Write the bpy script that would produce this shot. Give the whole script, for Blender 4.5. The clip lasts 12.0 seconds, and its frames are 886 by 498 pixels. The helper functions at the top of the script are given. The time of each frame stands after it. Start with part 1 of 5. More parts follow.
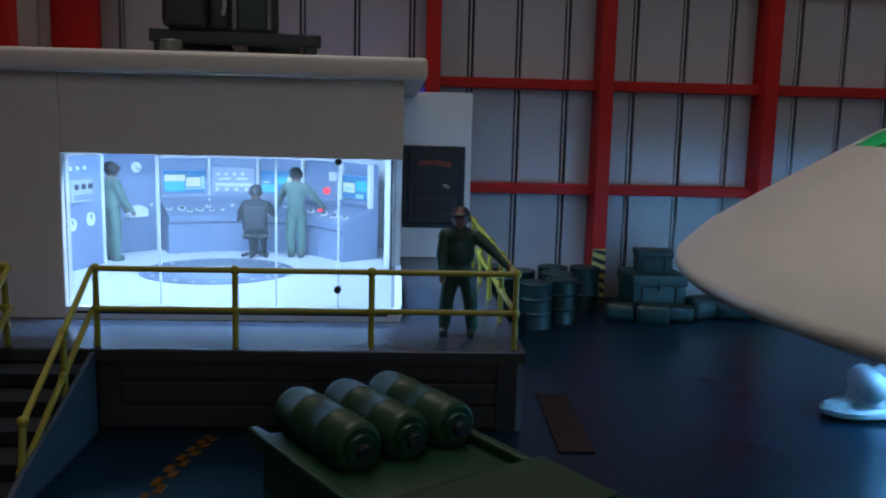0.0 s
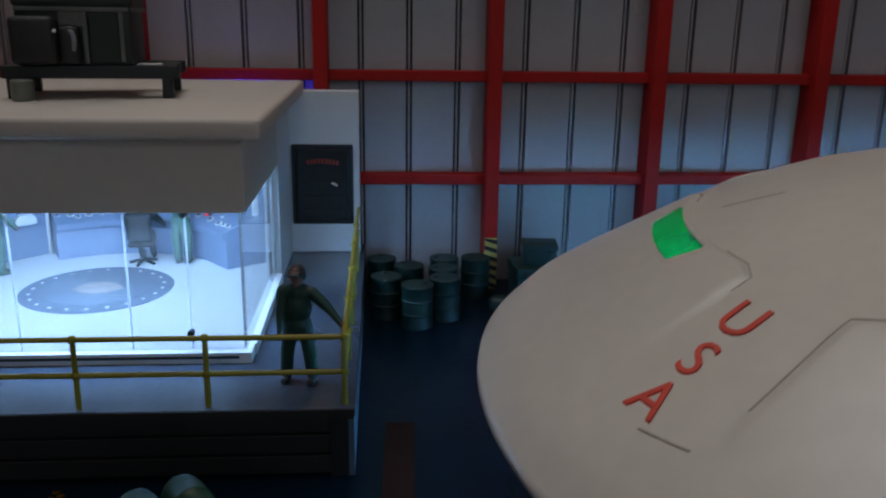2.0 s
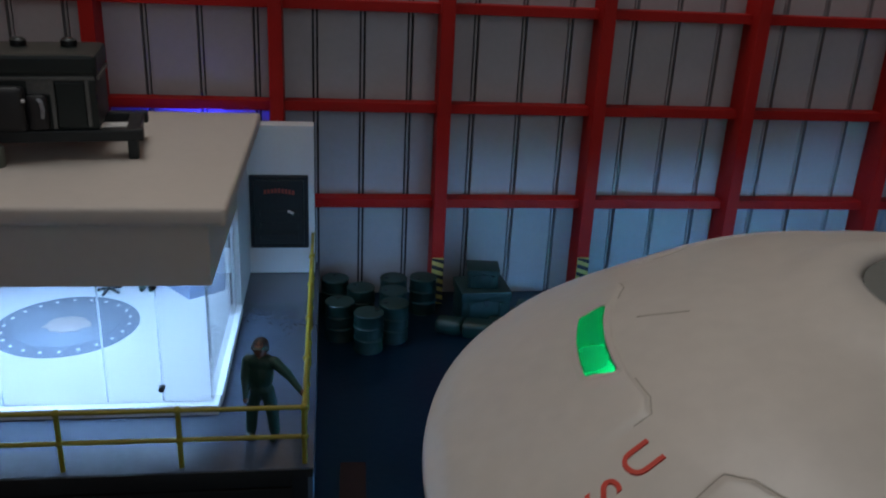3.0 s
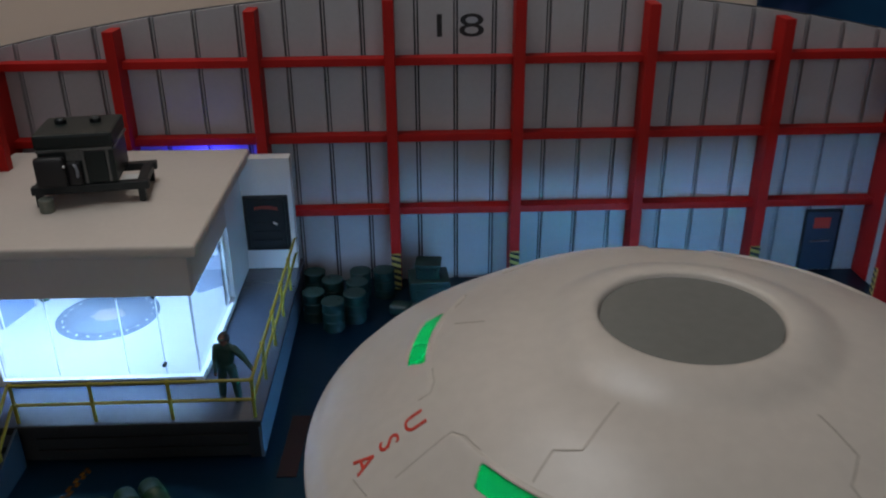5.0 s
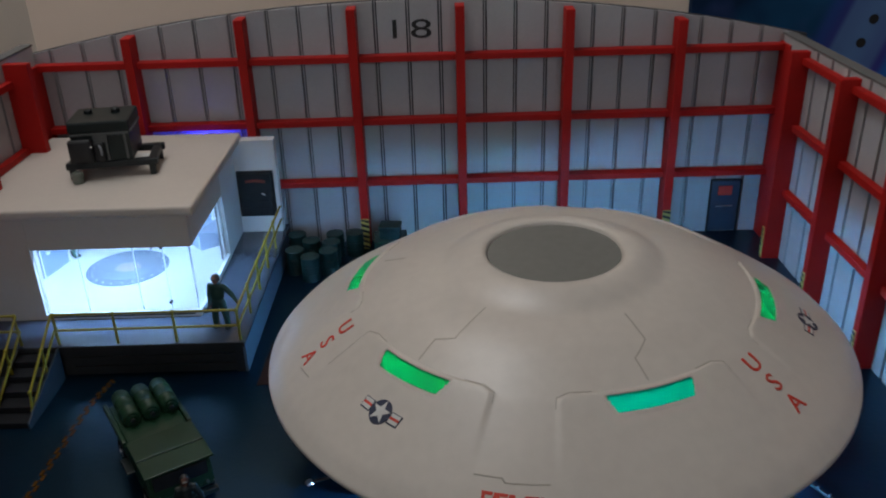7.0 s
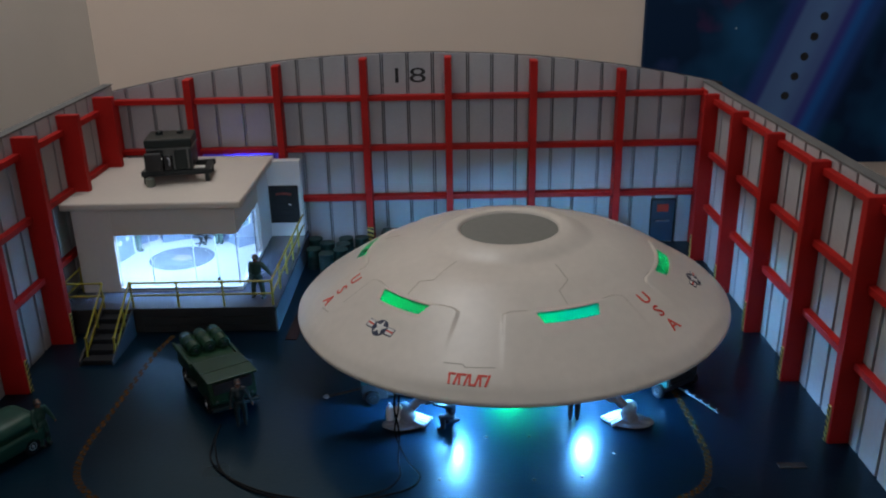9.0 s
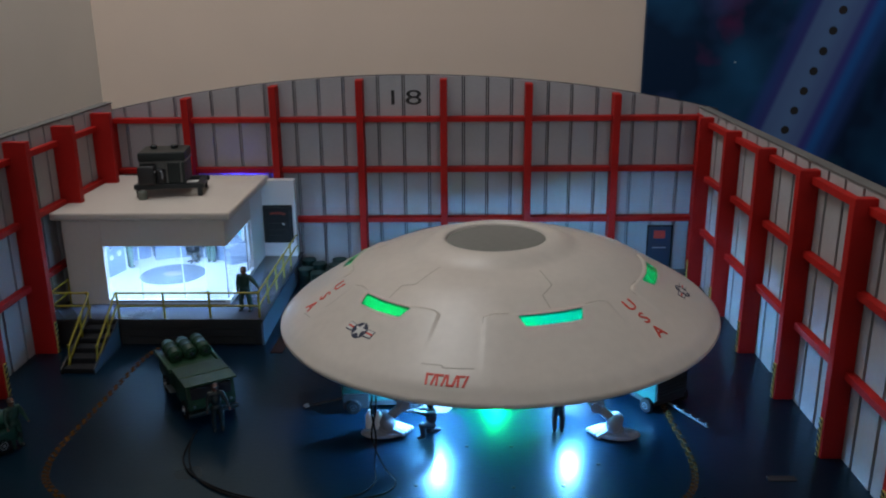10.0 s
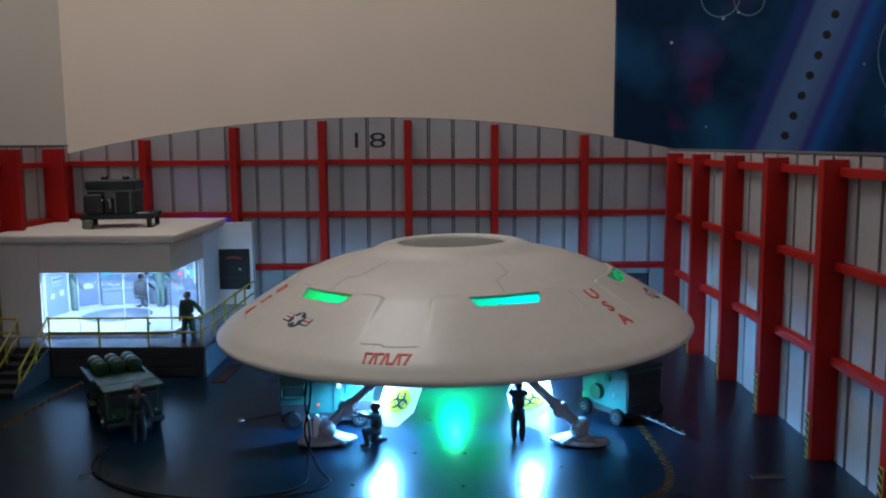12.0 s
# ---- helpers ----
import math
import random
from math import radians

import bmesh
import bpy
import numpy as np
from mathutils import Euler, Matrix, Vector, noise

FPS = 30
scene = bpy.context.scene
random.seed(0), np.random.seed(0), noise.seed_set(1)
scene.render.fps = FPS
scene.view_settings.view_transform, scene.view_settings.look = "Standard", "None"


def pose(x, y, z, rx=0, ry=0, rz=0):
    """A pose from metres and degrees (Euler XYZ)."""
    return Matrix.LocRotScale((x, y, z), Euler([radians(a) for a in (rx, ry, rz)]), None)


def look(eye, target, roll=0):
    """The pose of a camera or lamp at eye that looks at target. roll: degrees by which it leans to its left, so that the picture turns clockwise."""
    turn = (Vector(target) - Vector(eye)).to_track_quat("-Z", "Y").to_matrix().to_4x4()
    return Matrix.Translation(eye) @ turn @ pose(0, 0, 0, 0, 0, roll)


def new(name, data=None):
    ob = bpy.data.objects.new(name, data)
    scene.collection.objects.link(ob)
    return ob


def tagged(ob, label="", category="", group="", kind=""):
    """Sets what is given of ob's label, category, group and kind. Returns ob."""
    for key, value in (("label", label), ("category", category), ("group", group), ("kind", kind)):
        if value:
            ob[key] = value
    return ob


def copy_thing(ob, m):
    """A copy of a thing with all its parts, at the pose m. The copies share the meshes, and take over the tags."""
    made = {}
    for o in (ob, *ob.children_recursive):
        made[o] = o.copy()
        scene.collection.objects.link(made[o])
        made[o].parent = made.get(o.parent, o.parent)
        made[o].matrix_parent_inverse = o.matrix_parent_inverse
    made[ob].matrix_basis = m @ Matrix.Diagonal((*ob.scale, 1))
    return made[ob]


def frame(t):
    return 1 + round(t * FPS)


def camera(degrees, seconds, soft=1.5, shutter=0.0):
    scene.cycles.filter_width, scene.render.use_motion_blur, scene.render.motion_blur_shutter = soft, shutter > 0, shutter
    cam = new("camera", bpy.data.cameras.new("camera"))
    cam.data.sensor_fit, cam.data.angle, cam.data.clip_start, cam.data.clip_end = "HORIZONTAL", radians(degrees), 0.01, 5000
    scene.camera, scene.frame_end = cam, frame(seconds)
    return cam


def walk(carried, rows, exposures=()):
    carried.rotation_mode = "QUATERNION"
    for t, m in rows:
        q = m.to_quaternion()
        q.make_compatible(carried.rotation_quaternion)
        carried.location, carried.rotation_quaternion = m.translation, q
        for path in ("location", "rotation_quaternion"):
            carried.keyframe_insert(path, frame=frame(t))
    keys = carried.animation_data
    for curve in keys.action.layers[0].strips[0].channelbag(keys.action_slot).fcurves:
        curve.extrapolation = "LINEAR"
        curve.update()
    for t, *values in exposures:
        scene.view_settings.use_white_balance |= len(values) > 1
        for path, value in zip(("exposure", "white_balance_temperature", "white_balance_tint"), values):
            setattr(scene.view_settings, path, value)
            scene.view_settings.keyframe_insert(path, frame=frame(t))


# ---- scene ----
from mathutils.kdtree import KDTree

cam = camera(55.6, 12.0, soft=2.0, shutter=0.5)
U = 0.1  # the plan below is in decimetres: a model hangar of about 1:72 on a table

PATH = [
    (0, (-1.042, -2.962, 0.621), (-0.931, -0.986, 0.334), 1.4),
    (0.5, (-1.036, -2.935, 0.679), (-0.905, -0.966, 0.349), 1.6),
    (1, (-0.968, -2.988, 0.802), (-0.848, -1.029, 0.415), 1.1),
    (1.5, (-0.829, -2.998, 0.857), (-0.727, -1.043, 0.448), 1.1),
    (2, (-0.716, -2.981, 0.998), (-0.57, -1.061, 0.457), 0.9),
    (2.5, (-0.725, -3.028, 1.232), (-0.498, -1.16, 0.556), 1.8),
    (3, (-0.735, -3.058, 1.41), (-0.468, -1.207, 0.7), 2.8),
    (3.2, (-0.73, -3.088, 1.463), (-0.452, -1.245, 0.74), 2.5),
    (4.8, (-0.278, -3.736, 1.923), (-0.205, -1.91, 1.11), -0.3),
    (5, (-0.196, -3.799, 1.979), (-0.14, -1.984, 1.139), -0.5),
    (5.5, (-0.122, -4.072, 2.078), (-0.082, -2.272, 1.207), -0.7),
    (6, (-0.021, -4.147, 2.097), (-0.007, -2.355, 1.208), -0.9),
    (6.5, (0.103, -4.3, 2.125), (0.108, -2.51, 1.233), -1.6),
    (7, (0.153, -4.63, 2.201), (0.152, -2.826, 1.338), -1.7),
    (7.5, (0.207, -4.927, 2.291), (0.194, -3.114, 1.447), -1.9),
    (9.5, (0.271, -5.988, 2.229), (0.257, -4.099, 1.573), -0.7),
    (10, (0.382, -5.917, 2.012), (0.345, -4.005, 1.426), -0.5),
    (10.5, (0.414, -5.882, 1.756), (0.378, -3.938, 1.288), -0.0),
    (11, (0.46, -5.784, 1.539), (0.44, -3.819, 1.164), 0.1),
    (11.5, (0.515, -5.747, 1.392), (0.492, -3.771, 1.087), -0.4),
    (12, (0.57, -5.796, 1.26), (0.552, -3.811, 1.013), -0.4),
]
walk(cam, [(t, look(Vector(eye) * U, Vector(target) * U, roll)) for t, eye, target, roll in PATH],
     [(0.0, -0.22), (1.0, -0.30), (2.5, -0.46), (5.0, -0.15), (6.5, 0.0), (7.5, 0.08), (9.5, 0.17), (12.0, 0.18)])

# ---- world and large lights ----
world = bpy.data.worlds.new("world")
scene.world = world
world.use_nodes = True
sky = world.node_tree.nodes.new("ShaderNodeTexSky")
sky.sky_type, sky.sun_disc = "NISHITA", False
sky.sun_elevation, sky.sun_rotation = radians(35), radians(140)
world.node_tree.links.new(sky.outputs[0], world.node_tree.nodes["Background"].inputs[0])
world.node_tree.nodes["Background"].inputs[1].default_value = 0.08


def lamp(name, kind, at, watts, colour, size=0.01, size_y=0.0, target=None, spread=180):
    """A lamp at a place of the plan; sizes in decimetres."""
    data = bpy.data.lights.new(name, kind)
    data.energy, data.color = watts, colour
    if kind == "AREA":
        data.shape, data.size, data.size_y = "RECTANGLE", size * U, (size_y or size) * U
        data.spread = radians(spread)
    else:
        data.shadow_soft_size = size * U
    ob = new(name, data)
    ob.matrix_world = look(Vector(at) * U, Vector(target or (at[0], at[1] + 0.001, at[2] - 1)) * U)
    return ob


# added area lamp at an unseen opening behind the camera, in weak daylight colour
lamp("front_fill", "AREA", (3.6, -23.8, 9.0), 2.65, (0.95, 0.96, 0.98), 12.0, 11.0, (1.6, 0.0, 3.0))
# added overhead lamp without a seen fixture, to light the model from above
lamp("overhead_fill", "AREA", (-1.6, -0.5, 8.0), 1.64, (0.945, 0.957, 0.975), 2.2, 4.6)
# the strip of white diodes in the ceiling of the control room
lamp("control_room_light", "AREA", (-1.50, -0.925, 0.685), 0.30, (0.33, 0.59, 1.0), 0.7, 0.07, (-1.50, -0.64, 0.25))
# diodes under the saucer; the rear pair is unseen, added for the blue wall glow
for sx, sy, watts in ((-0.32, -0.525, 1.10), (0.345, -0.525, 0.80), (-0.40, 0.42, 0.26), (0.42, 0.42, 0.42)):
    diode = lamp("gear_light", "SPOT" if sy < 0 else "POINT", (0.58 + sx, -1.73 + sy, 0.240), watts, (0.16, 0.50, 1.0), 0.035 if sy < 0 else 0.12)
    if sy < 0:
        diode.data.spot_size, diode.data.spot_blend = radians(174), 0.4
belly = lamp("hatch_light", "SPOT", (0.583, -1.715, 0.157), 1.6, (0.0, 1.0, 0.22), 0.024)
belly.data.spot_size, belly.data.spot_blend = radians(160), 0.5
# two diodes inside the saucer, seen through its windows
lamp("cabin_light", "POINT", (0.90, -1.30, 0.46), 0.58, (0.3, 0.92, 1.0), 0.02)
lamp("cabin_light", "POINT", (-0.06, -1.42, 0.45), 0.14, (0.5, 1.0, 0.75), 0.02)
# blue diode behind the control room
lamp("blue_light", "POINT", (-1.2, 0.05, 0.67), 0.022, (0.04, 0.04, 1.0), 0.02)


# ---- materials ----
def shade(name, col, rough=0.5, metal=0.0, vary=0.12, grain=300.0, bump=0.05, tint=None, spec=0.5, island=0.0, worn=0.1, emit=None, power=0.0):
    """A painted or moulded surface: broad stains, fine grain, a little relief."""
    m = bpy.data.materials.new(name)
    m.use_nodes = True
    nt = m.node_tree
    n, l = nt.nodes, nt.links
    bsdf = n["Principled BSDF"]
    bsdf.inputs["Roughness"].default_value = rough
    bsdf.inputs["Metallic"].default_value = metal
    bsdf.inputs["Specular IOR Level"].default_value = spec
    co = n.new("ShaderNodeTexCoord")
    broad = n.new("ShaderNodeTexNoise")
    broad.inputs["Scale"].default_value, broad.inputs["Detail"].default_value = grain / 9, 4
    fine = n.new("ShaderNodeTexNoise")
    fine.inputs["Scale"].default_value, fine.inputs["Detail"].default_value = grain * 3, 3
    l.new(co.outputs["Object"], broad.inputs["Vector"])
    l.new(co.outputs["Object"], fine.inputs["Vector"])
    mixed = n.new("ShaderNodeMix")
    mixed.data_type = "RGBA"
    dark = tint or tuple(c * (1 - 2.2 * vary) for c in col)
    mixed.inputs["A"].default_value = (*dark, 1)
    mixed.inputs["B"].default_value = (*(min(1, c * (1 + 0.6 * vary)) for c in col), 1)
    add = n.new("ShaderNodeMath")
    add.operation = "MULTIPLY_ADD"
    add.inputs[1].default_value = 0.35
    l.new(fine.outputs["Fac"], add.inputs[0])
    if island:
        info = n.new("ShaderNodeObjectInfo")
        more = n.new("ShaderNodeMath")
        more.operation = "MULTIPLY_ADD"
        more.inputs[1].default_value = island
        l.new(info.outputs["Random"], more.inputs[0])
        l.new(broad.outputs["Fac"], more.inputs[2])
        l.new(more.outputs[0], add.inputs[2])
    else:
        l.new(broad.outputs["Fac"], add.inputs[2])
    ramp = n.new("ShaderNodeMapRange")
    ramp.inputs["From Min"].default_value, ramp.inputs["From Max"].default_value = 0.35, 0.95
    l.new(add.outputs[0], ramp.inputs["Value"])
    l.new(ramp.outputs["Result"], mixed.inputs["Factor"])
    l.new(mixed.outputs["Result"], bsdf.inputs["Base Color"])
    rr = n.new("ShaderNodeMapRange")
    rr.inputs["To Min"].default_value, rr.inputs["To Max"].default_value = max(0.02, rough - worn), min(1, rough + worn)
    l.new(broad.outputs["Fac"], rr.inputs["Value"])
    l.new(rr.outputs["Result"], bsdf.inputs["Roughness"])
    if bump:
        b = n.new("ShaderNodeBump")
        b.inputs["Strength"].default_value, b.inputs["Distance"].default_value = bump, 0.0004
        l.new(fine.outputs["Fac"], b.inputs["Height"])
        l.new(b.outputs["Normal"], bsdf.inputs["Normal"])
    if emit:
        bsdf.inputs["Emission Color"].default_value = (*emit, 1)
        bsdf.inputs["Emission Strength"].default_value = power
    return m


def clear(name, rough=0.02):
    m = bpy.data.materials.new(name)
    m.use_nodes = True
    b = m.node_tree.nodes["Principled BSDF"]
    b.inputs["Transmission Weight"].default_value = 1
    b.inputs["Roughness"].default_value = rough
    b.inputs["IOR"].default_value = 1.12
    return m


def tinted(name, col):
    """Green translucent plastic, partly clear."""
    m = shade(name, col, 0.3, vary=0.06)
    b = m.node_tree.nodes["Principled BSDF"]
    b.inputs["Transmission Weight"].default_value = 0.6
    b.inputs["IOR"].default_value = 1.15
    return m


GREENWIN = tinted("green_plastic", (0.0, 0.40, 0.13))
TEALWIN = tinted("teal_plastic", (0.0, 0.42, 0.29))
RED = shade("red_paint", (0.45, 0.010, 0.007), 0.6, vary=0.12, grain=250, spec=0.25)
PANEL = shade("white_sheet", (0.43, 0.425, 0.445), 0.6, vary=0.07, grain=160, bump=0.08, island=0.12)
GROOVE = shade("groove_ink", (0.035, 0.037, 0.045), 0.8)
EDGE = shade("cut_card_edge", (0.16, 0.16, 0.16), 0.8)
FLOOR = shade("navy_floor", (0.0022, 0.0095, 0.019), 0.29, vary=0.25, grain=140, bump=0.12, spec=0.50, worn=0.05)
FLOOR.node_tree.nodes["Principled BSDF"].inputs["Specular Tint"].default_value = (0.06, 0.58, 0.95, 1.0)
FLOOR.node_tree.nodes["Principled BSDF"].inputs["Coat Weight"].default_value = 0.10
FLOOR.node_tree.nodes["Principled BSDF"].inputs["Coat Roughness"].default_value = 0.18
FLOOR.node_tree.nodes["Principled BSDF"].inputs["Coat Tint"].default_value = (0.6, 0.8, 1.0, 1.0)
BLACK = shade("black_paint", (0.012, 0.012, 0.014), 0.55)
YELLOW = shade("yellow_paint", (0.27, 0.225, 0.010), 0.5, vary=0.12, grain=500)
HAZARD = shade("hazard_yellow", (0.62, 0.50, 0.13), 0.6)
ORANGE = shade("faded_orange_ink", (0.085, 0.036, 0.004), 0.95, vary=0.3, grain=600, spec=0.08)
CREAM = shade("cream_plastic", (0.63, 0.57, 0.51), 0.5, vary=0.05, grain=120, bump=0.05)
PADGREY = shade("pale_grey_plastic", (0.27, 0.29, 0.33), 0.4, vary=0.1)
WHITE = shade("white_plastic", (0.72, 0.72, 0.72), 0.45, vary=0.05)
HULL = shade("hull_white", (0.675, 0.63, 0.57), 0.34, vary=0.075, grain=70, bump=0.05, worn=0.06)
SEAM = shade("hull_seam", (0.48, 0.44, 0.38), 0.6)
MESHTOP = shade("grey_dome", (0.20, 0.205, 0.19), 0.55, vary=0.12, grain=90)
DECALRED = shade("decal_red", (0.72, 0.055, 0.03), 0.5)
DECALBLUE = shade("decal_navy", (0.02, 0.03, 0.07), 0.5)
DECALWHITE = shade("decal_white", (0.72, 0.72, 0.70), 0.5)
OLIVE = shade("olive_paint", (0.011, 0.043, 0.020), 0.36, vary=0.2, grain=350, spec=0.28)
DARKOLIVE = shade("dark_green_paint", (0.004, 0.0125, 0.0115), 0.48, vary=0.2, grain=350)
DRUMGREEN = shade("drum_green", (0.002, 0.022, 0.017), 0.5, vary=0.2, grain=350)
GUNMETAL = shade("dark_metal", (0.017, 0.022, 0.024), 0.45, metal=0.3, vary=0.2, grain=400)
PLATFORM = shade("grey_deck", (0.050, 0.064, 0.088), 0.22, vary=0.16, grain=200, spec=0.8, worn=0.05)
DARKFACE = shade("dark_brown_face", (0.024, 0.023, 0.022), 0.6, vary=0.25)
SKIN = shade("figurine_tan", (0.17, 0.075, 0.05), 0.6)
CLOTH = shade("figurine_green", (0.009, 0.052, 0.038), 0.6, vary=0.2, grain=600)
DARKCLOTH = shade("figurine_dark", (0.018, 0.026, 0.024), 0.6, vary=0.2, grain=600)
# lighter copy of the green cloth, with the control room's brightness in its colour
LITCLOTH = shade("figurine_green_lit", (0.085, 0.17, 0.13), 0.6, vary=0.2, grain=600)
BOOT = shade("figurine_black", (0.012, 0.012, 0.012), 0.5)
RUBBER = shade("black_rubber", (0.006, 0.006, 0.007), 0.7, spec=0.15)
STEEL = shade("bare_steel", (0.55, 0.56, 0.58), 0.3, metal=0.9)
CONSOLE = shade("console_grey", (0.19, 0.25, 0.37), 0.5, vary=0.14, grain=350)
DIAL = shade("dial_white", (0.75, 0.75, 0.75), 0.4)
SCREEN = shade("screen_blue", (0.02, 0.06, 0.12), 0.3, emit=(0.03, 0.25, 0.62), power=1.0)
SCREENPALE = shade("screen_pale", (0.1, 0.2, 0.25), 0.3, emit=(0.30, 0.68, 0.95), power=1.0)
INDICATOR = shade("red_indicator", (0.5, 0.02, 0.02), 0.3, emit=(1.0, 0.05, 0.06), power=1.6)
SEAL = shade("seal_blue_grey", (0.12, 0.15, 0.20), 0.6, vary=0.2, grain=500)
SEALPALE = shade("seal_cream", (0.36, 0.31, 0.29), 0.6, vary=0.2, grain=500)
GLASS = clear("clear_acrylic")
# a thin uneven translucent haze in the acrylic, put in for the lit room's glare
haze = GLASS.node_tree.nodes.new("ShaderNodeBsdfTranslucent")
haze.inputs["Color"].default_value = (0.9, 0.92, 0.95, 1)
haze_noise = GLASS.node_tree.nodes.new("ShaderNodeTexNoise")
haze_noise.inputs["Scale"].default_value, haze_noise.inputs["Detail"].default_value = 60, 5
haze_amount = GLASS.node_tree.nodes.new("ShaderNodeMapRange")
haze_amount.inputs["From Min"].default_value, haze_amount.inputs["From Max"].default_value = 0.3, 0.7
haze_amount.inputs["To Min"].default_value, haze_amount.inputs["To Max"].default_value = 0.008, 0.045
hazed = GLASS.node_tree.nodes.new("ShaderNodeMixShader")
for a, b in ((haze_noise.outputs["Fac"], haze_amount.inputs["Value"]), (haze_amount.outputs["Result"], hazed.inputs[0]), (GLASS.node_tree.nodes["Principled BSDF"].outputs[0], hazed.inputs[1]), (haze.outputs[0], hazed.inputs[2]), (hazed.outputs[0], GLASS.node_tree.nodes["Material Output"].inputs["Surface"])):
    GLASS.node_tree.links.new(a, b)
FROST = bpy.data.materials.new("edge_lit_acrylic")
FROST.use_nodes = True
through_light = FROST.node_tree.nodes.new("ShaderNodeBsdfTranslucent")
through_light.inputs["Color"].default_value = (0.9, 0.93, 0.95, 1)
FROST.node_tree.links.new(through_light.outputs[0], FROST.node_tree.nodes["Material Output"].inputs["Surface"])
BEIGE = shade("beige_wall_paint", (0.96, 0.785, 0.655), 0.85, vary=0.04, grain=6, bump=0.1)
PALEWALL = shade("pale_wall_paint", (0.80, 0.765, 0.71), 0.85, vary=0.04, grain=6, bump=0.1)
WOOD = shade("table_wood", (0.16, 0.10, 0.06), 0.5, vary=0.2, grain=30)


def nebula():
    m = bpy.data.materials.new("painted_space")
    m.use_nodes = True
    n, l = m.node_tree.nodes, m.node_tree.links
    b = n["Principled BSDF"]
    b.inputs["Roughness"].default_value = 0.8
    b.inputs["Specular IOR Level"].default_value = 0.15
    co = n.new("ShaderNodeTexCoord")
    last = None
    for scale, lo, hi, col in ((9.0, 0.46, 0.72, (0.02, 0.14, 0.319)), (13.0, 0.54, 0.76, (0.055, 0.084, 0.25)), (18.0, 0.61, 0.76, (0.11, 0.016, 0.09)), (6.0, 0.54, 0.76, (0.0187, 0.21, 0.348))):
        t = n.new("ShaderNodeTexNoise")
        t.noise_dimensions = "4D"
        t.inputs["W"].default_value = scale * 3.1
        t.inputs["Scale"].default_value, t.inputs["Detail"].default_value = scale, 3
        l.new(co.outputs["Object"], t.inputs["Vector"])
        r = n.new("ShaderNodeMapRange")
        r.inputs["From Min"].default_value, r.inputs["From Max"].default_value = lo, hi
        l.new(t.outputs["Fac"], r.inputs["Value"])
        x = n.new("ShaderNodeMix")
        x.data_type = "RGBA"
        x.inputs["B"].default_value = (*col, 1)
        if last:
            l.new(last.outputs["Result"], x.inputs["A"])
        else:
            x.inputs["A"].default_value = (0.00625, 0.0252, 0.0725, 1)
        l.new(r.outputs["Result"], x.inputs["Factor"])
        last = x
    # the slanting bands of light painted across it
    slope = n.new("ShaderNodeVectorMath")
    slope.operation = "DOT_PRODUCT"
    slope.inputs[1].default_value = (1 / 0.3, 0.0, -0.374 / 0.3)
    l.new(co.outputs["Object"], slope.inputs[0])
    ramp = n.new("ShaderNodeValToRGB")
    ramp.color_ramp.interpolation = "EASE"
    stops = ((0.62, (0.03, 0.06, 0.25, 0)), (0.74, (0.035, 0.075, 0.32, 0.75)), (0.81, (0.05, 0.06, 0.28, 0.9)), (0.87, (0.106, 0.196, 0.435, 1)), (1.05, (0.125, 0.238, 0.493, 1)), (1.20, (0.106, 0.182, 0.435, 1)), (1.27, (0.0625, 0.063, 0.319, 1)), (1.36, (0.025, 0.168, 0.58, 0.85)), (1.47, (0.0375, 0.098, 0.377, 0.6)), (1.62, (0.0375, 0.07, 0.29, 0)))
    while len(ramp.color_ramp.elements) < len(stops):
        ramp.color_ramp.elements.new(0.9)
    for e, (at, col) in zip(ramp.color_ramp.elements, stops):
        e.position, e.color = at / 3, col
    l.new(slope.outputs["Value"], ramp.inputs["Fac"])
    x = n.new("ShaderNodeMix")
    x.data_type = "RGBA"
    l.new(ramp.outputs["Alpha"], x.inputs["Factor"])
    l.new(last.outputs["Result"], x.inputs["A"])
    l.new(ramp.outputs["Color"], x.inputs["B"])
    l.new(x.outputs["Result"], b.inputs["Base Color"])
    return m


NEBULA = nebula()


# ---- mesh helpers (decimetres) ----
def box(bm, x0, x1, y0, y1, z0, z1, bevel=0.0, m=None, mi=0):
    """A box, with its edges rounded by bevel."""
    r = bmesh.ops.create_cube(bm, size=1)
    vs = r["verts"]
    mat = Matrix.Translation(((x0 + x1) / 2, (y0 + y1) / 2, (z0 + z1) / 2)) @ Matrix.Diagonal((x1 - x0, y1 - y0, z1 - z0, 1))
    bmesh.ops.transform(bm, matrix=(m or Matrix()) @ mat, verts=vs)
    faces = {f for v in vs for f in v.link_faces}
    if bevel:
        out = bmesh.ops.bevel(bm, geom=list({e for v in vs for e in v.link_edges}), offset=bevel, segments=2, affect="EDGES", profile=0.6)
        faces = {f for f in out["faces"]} | {f for f in faces if f.is_valid}
    for f in faces:
        f.material_index = mi
    return bm


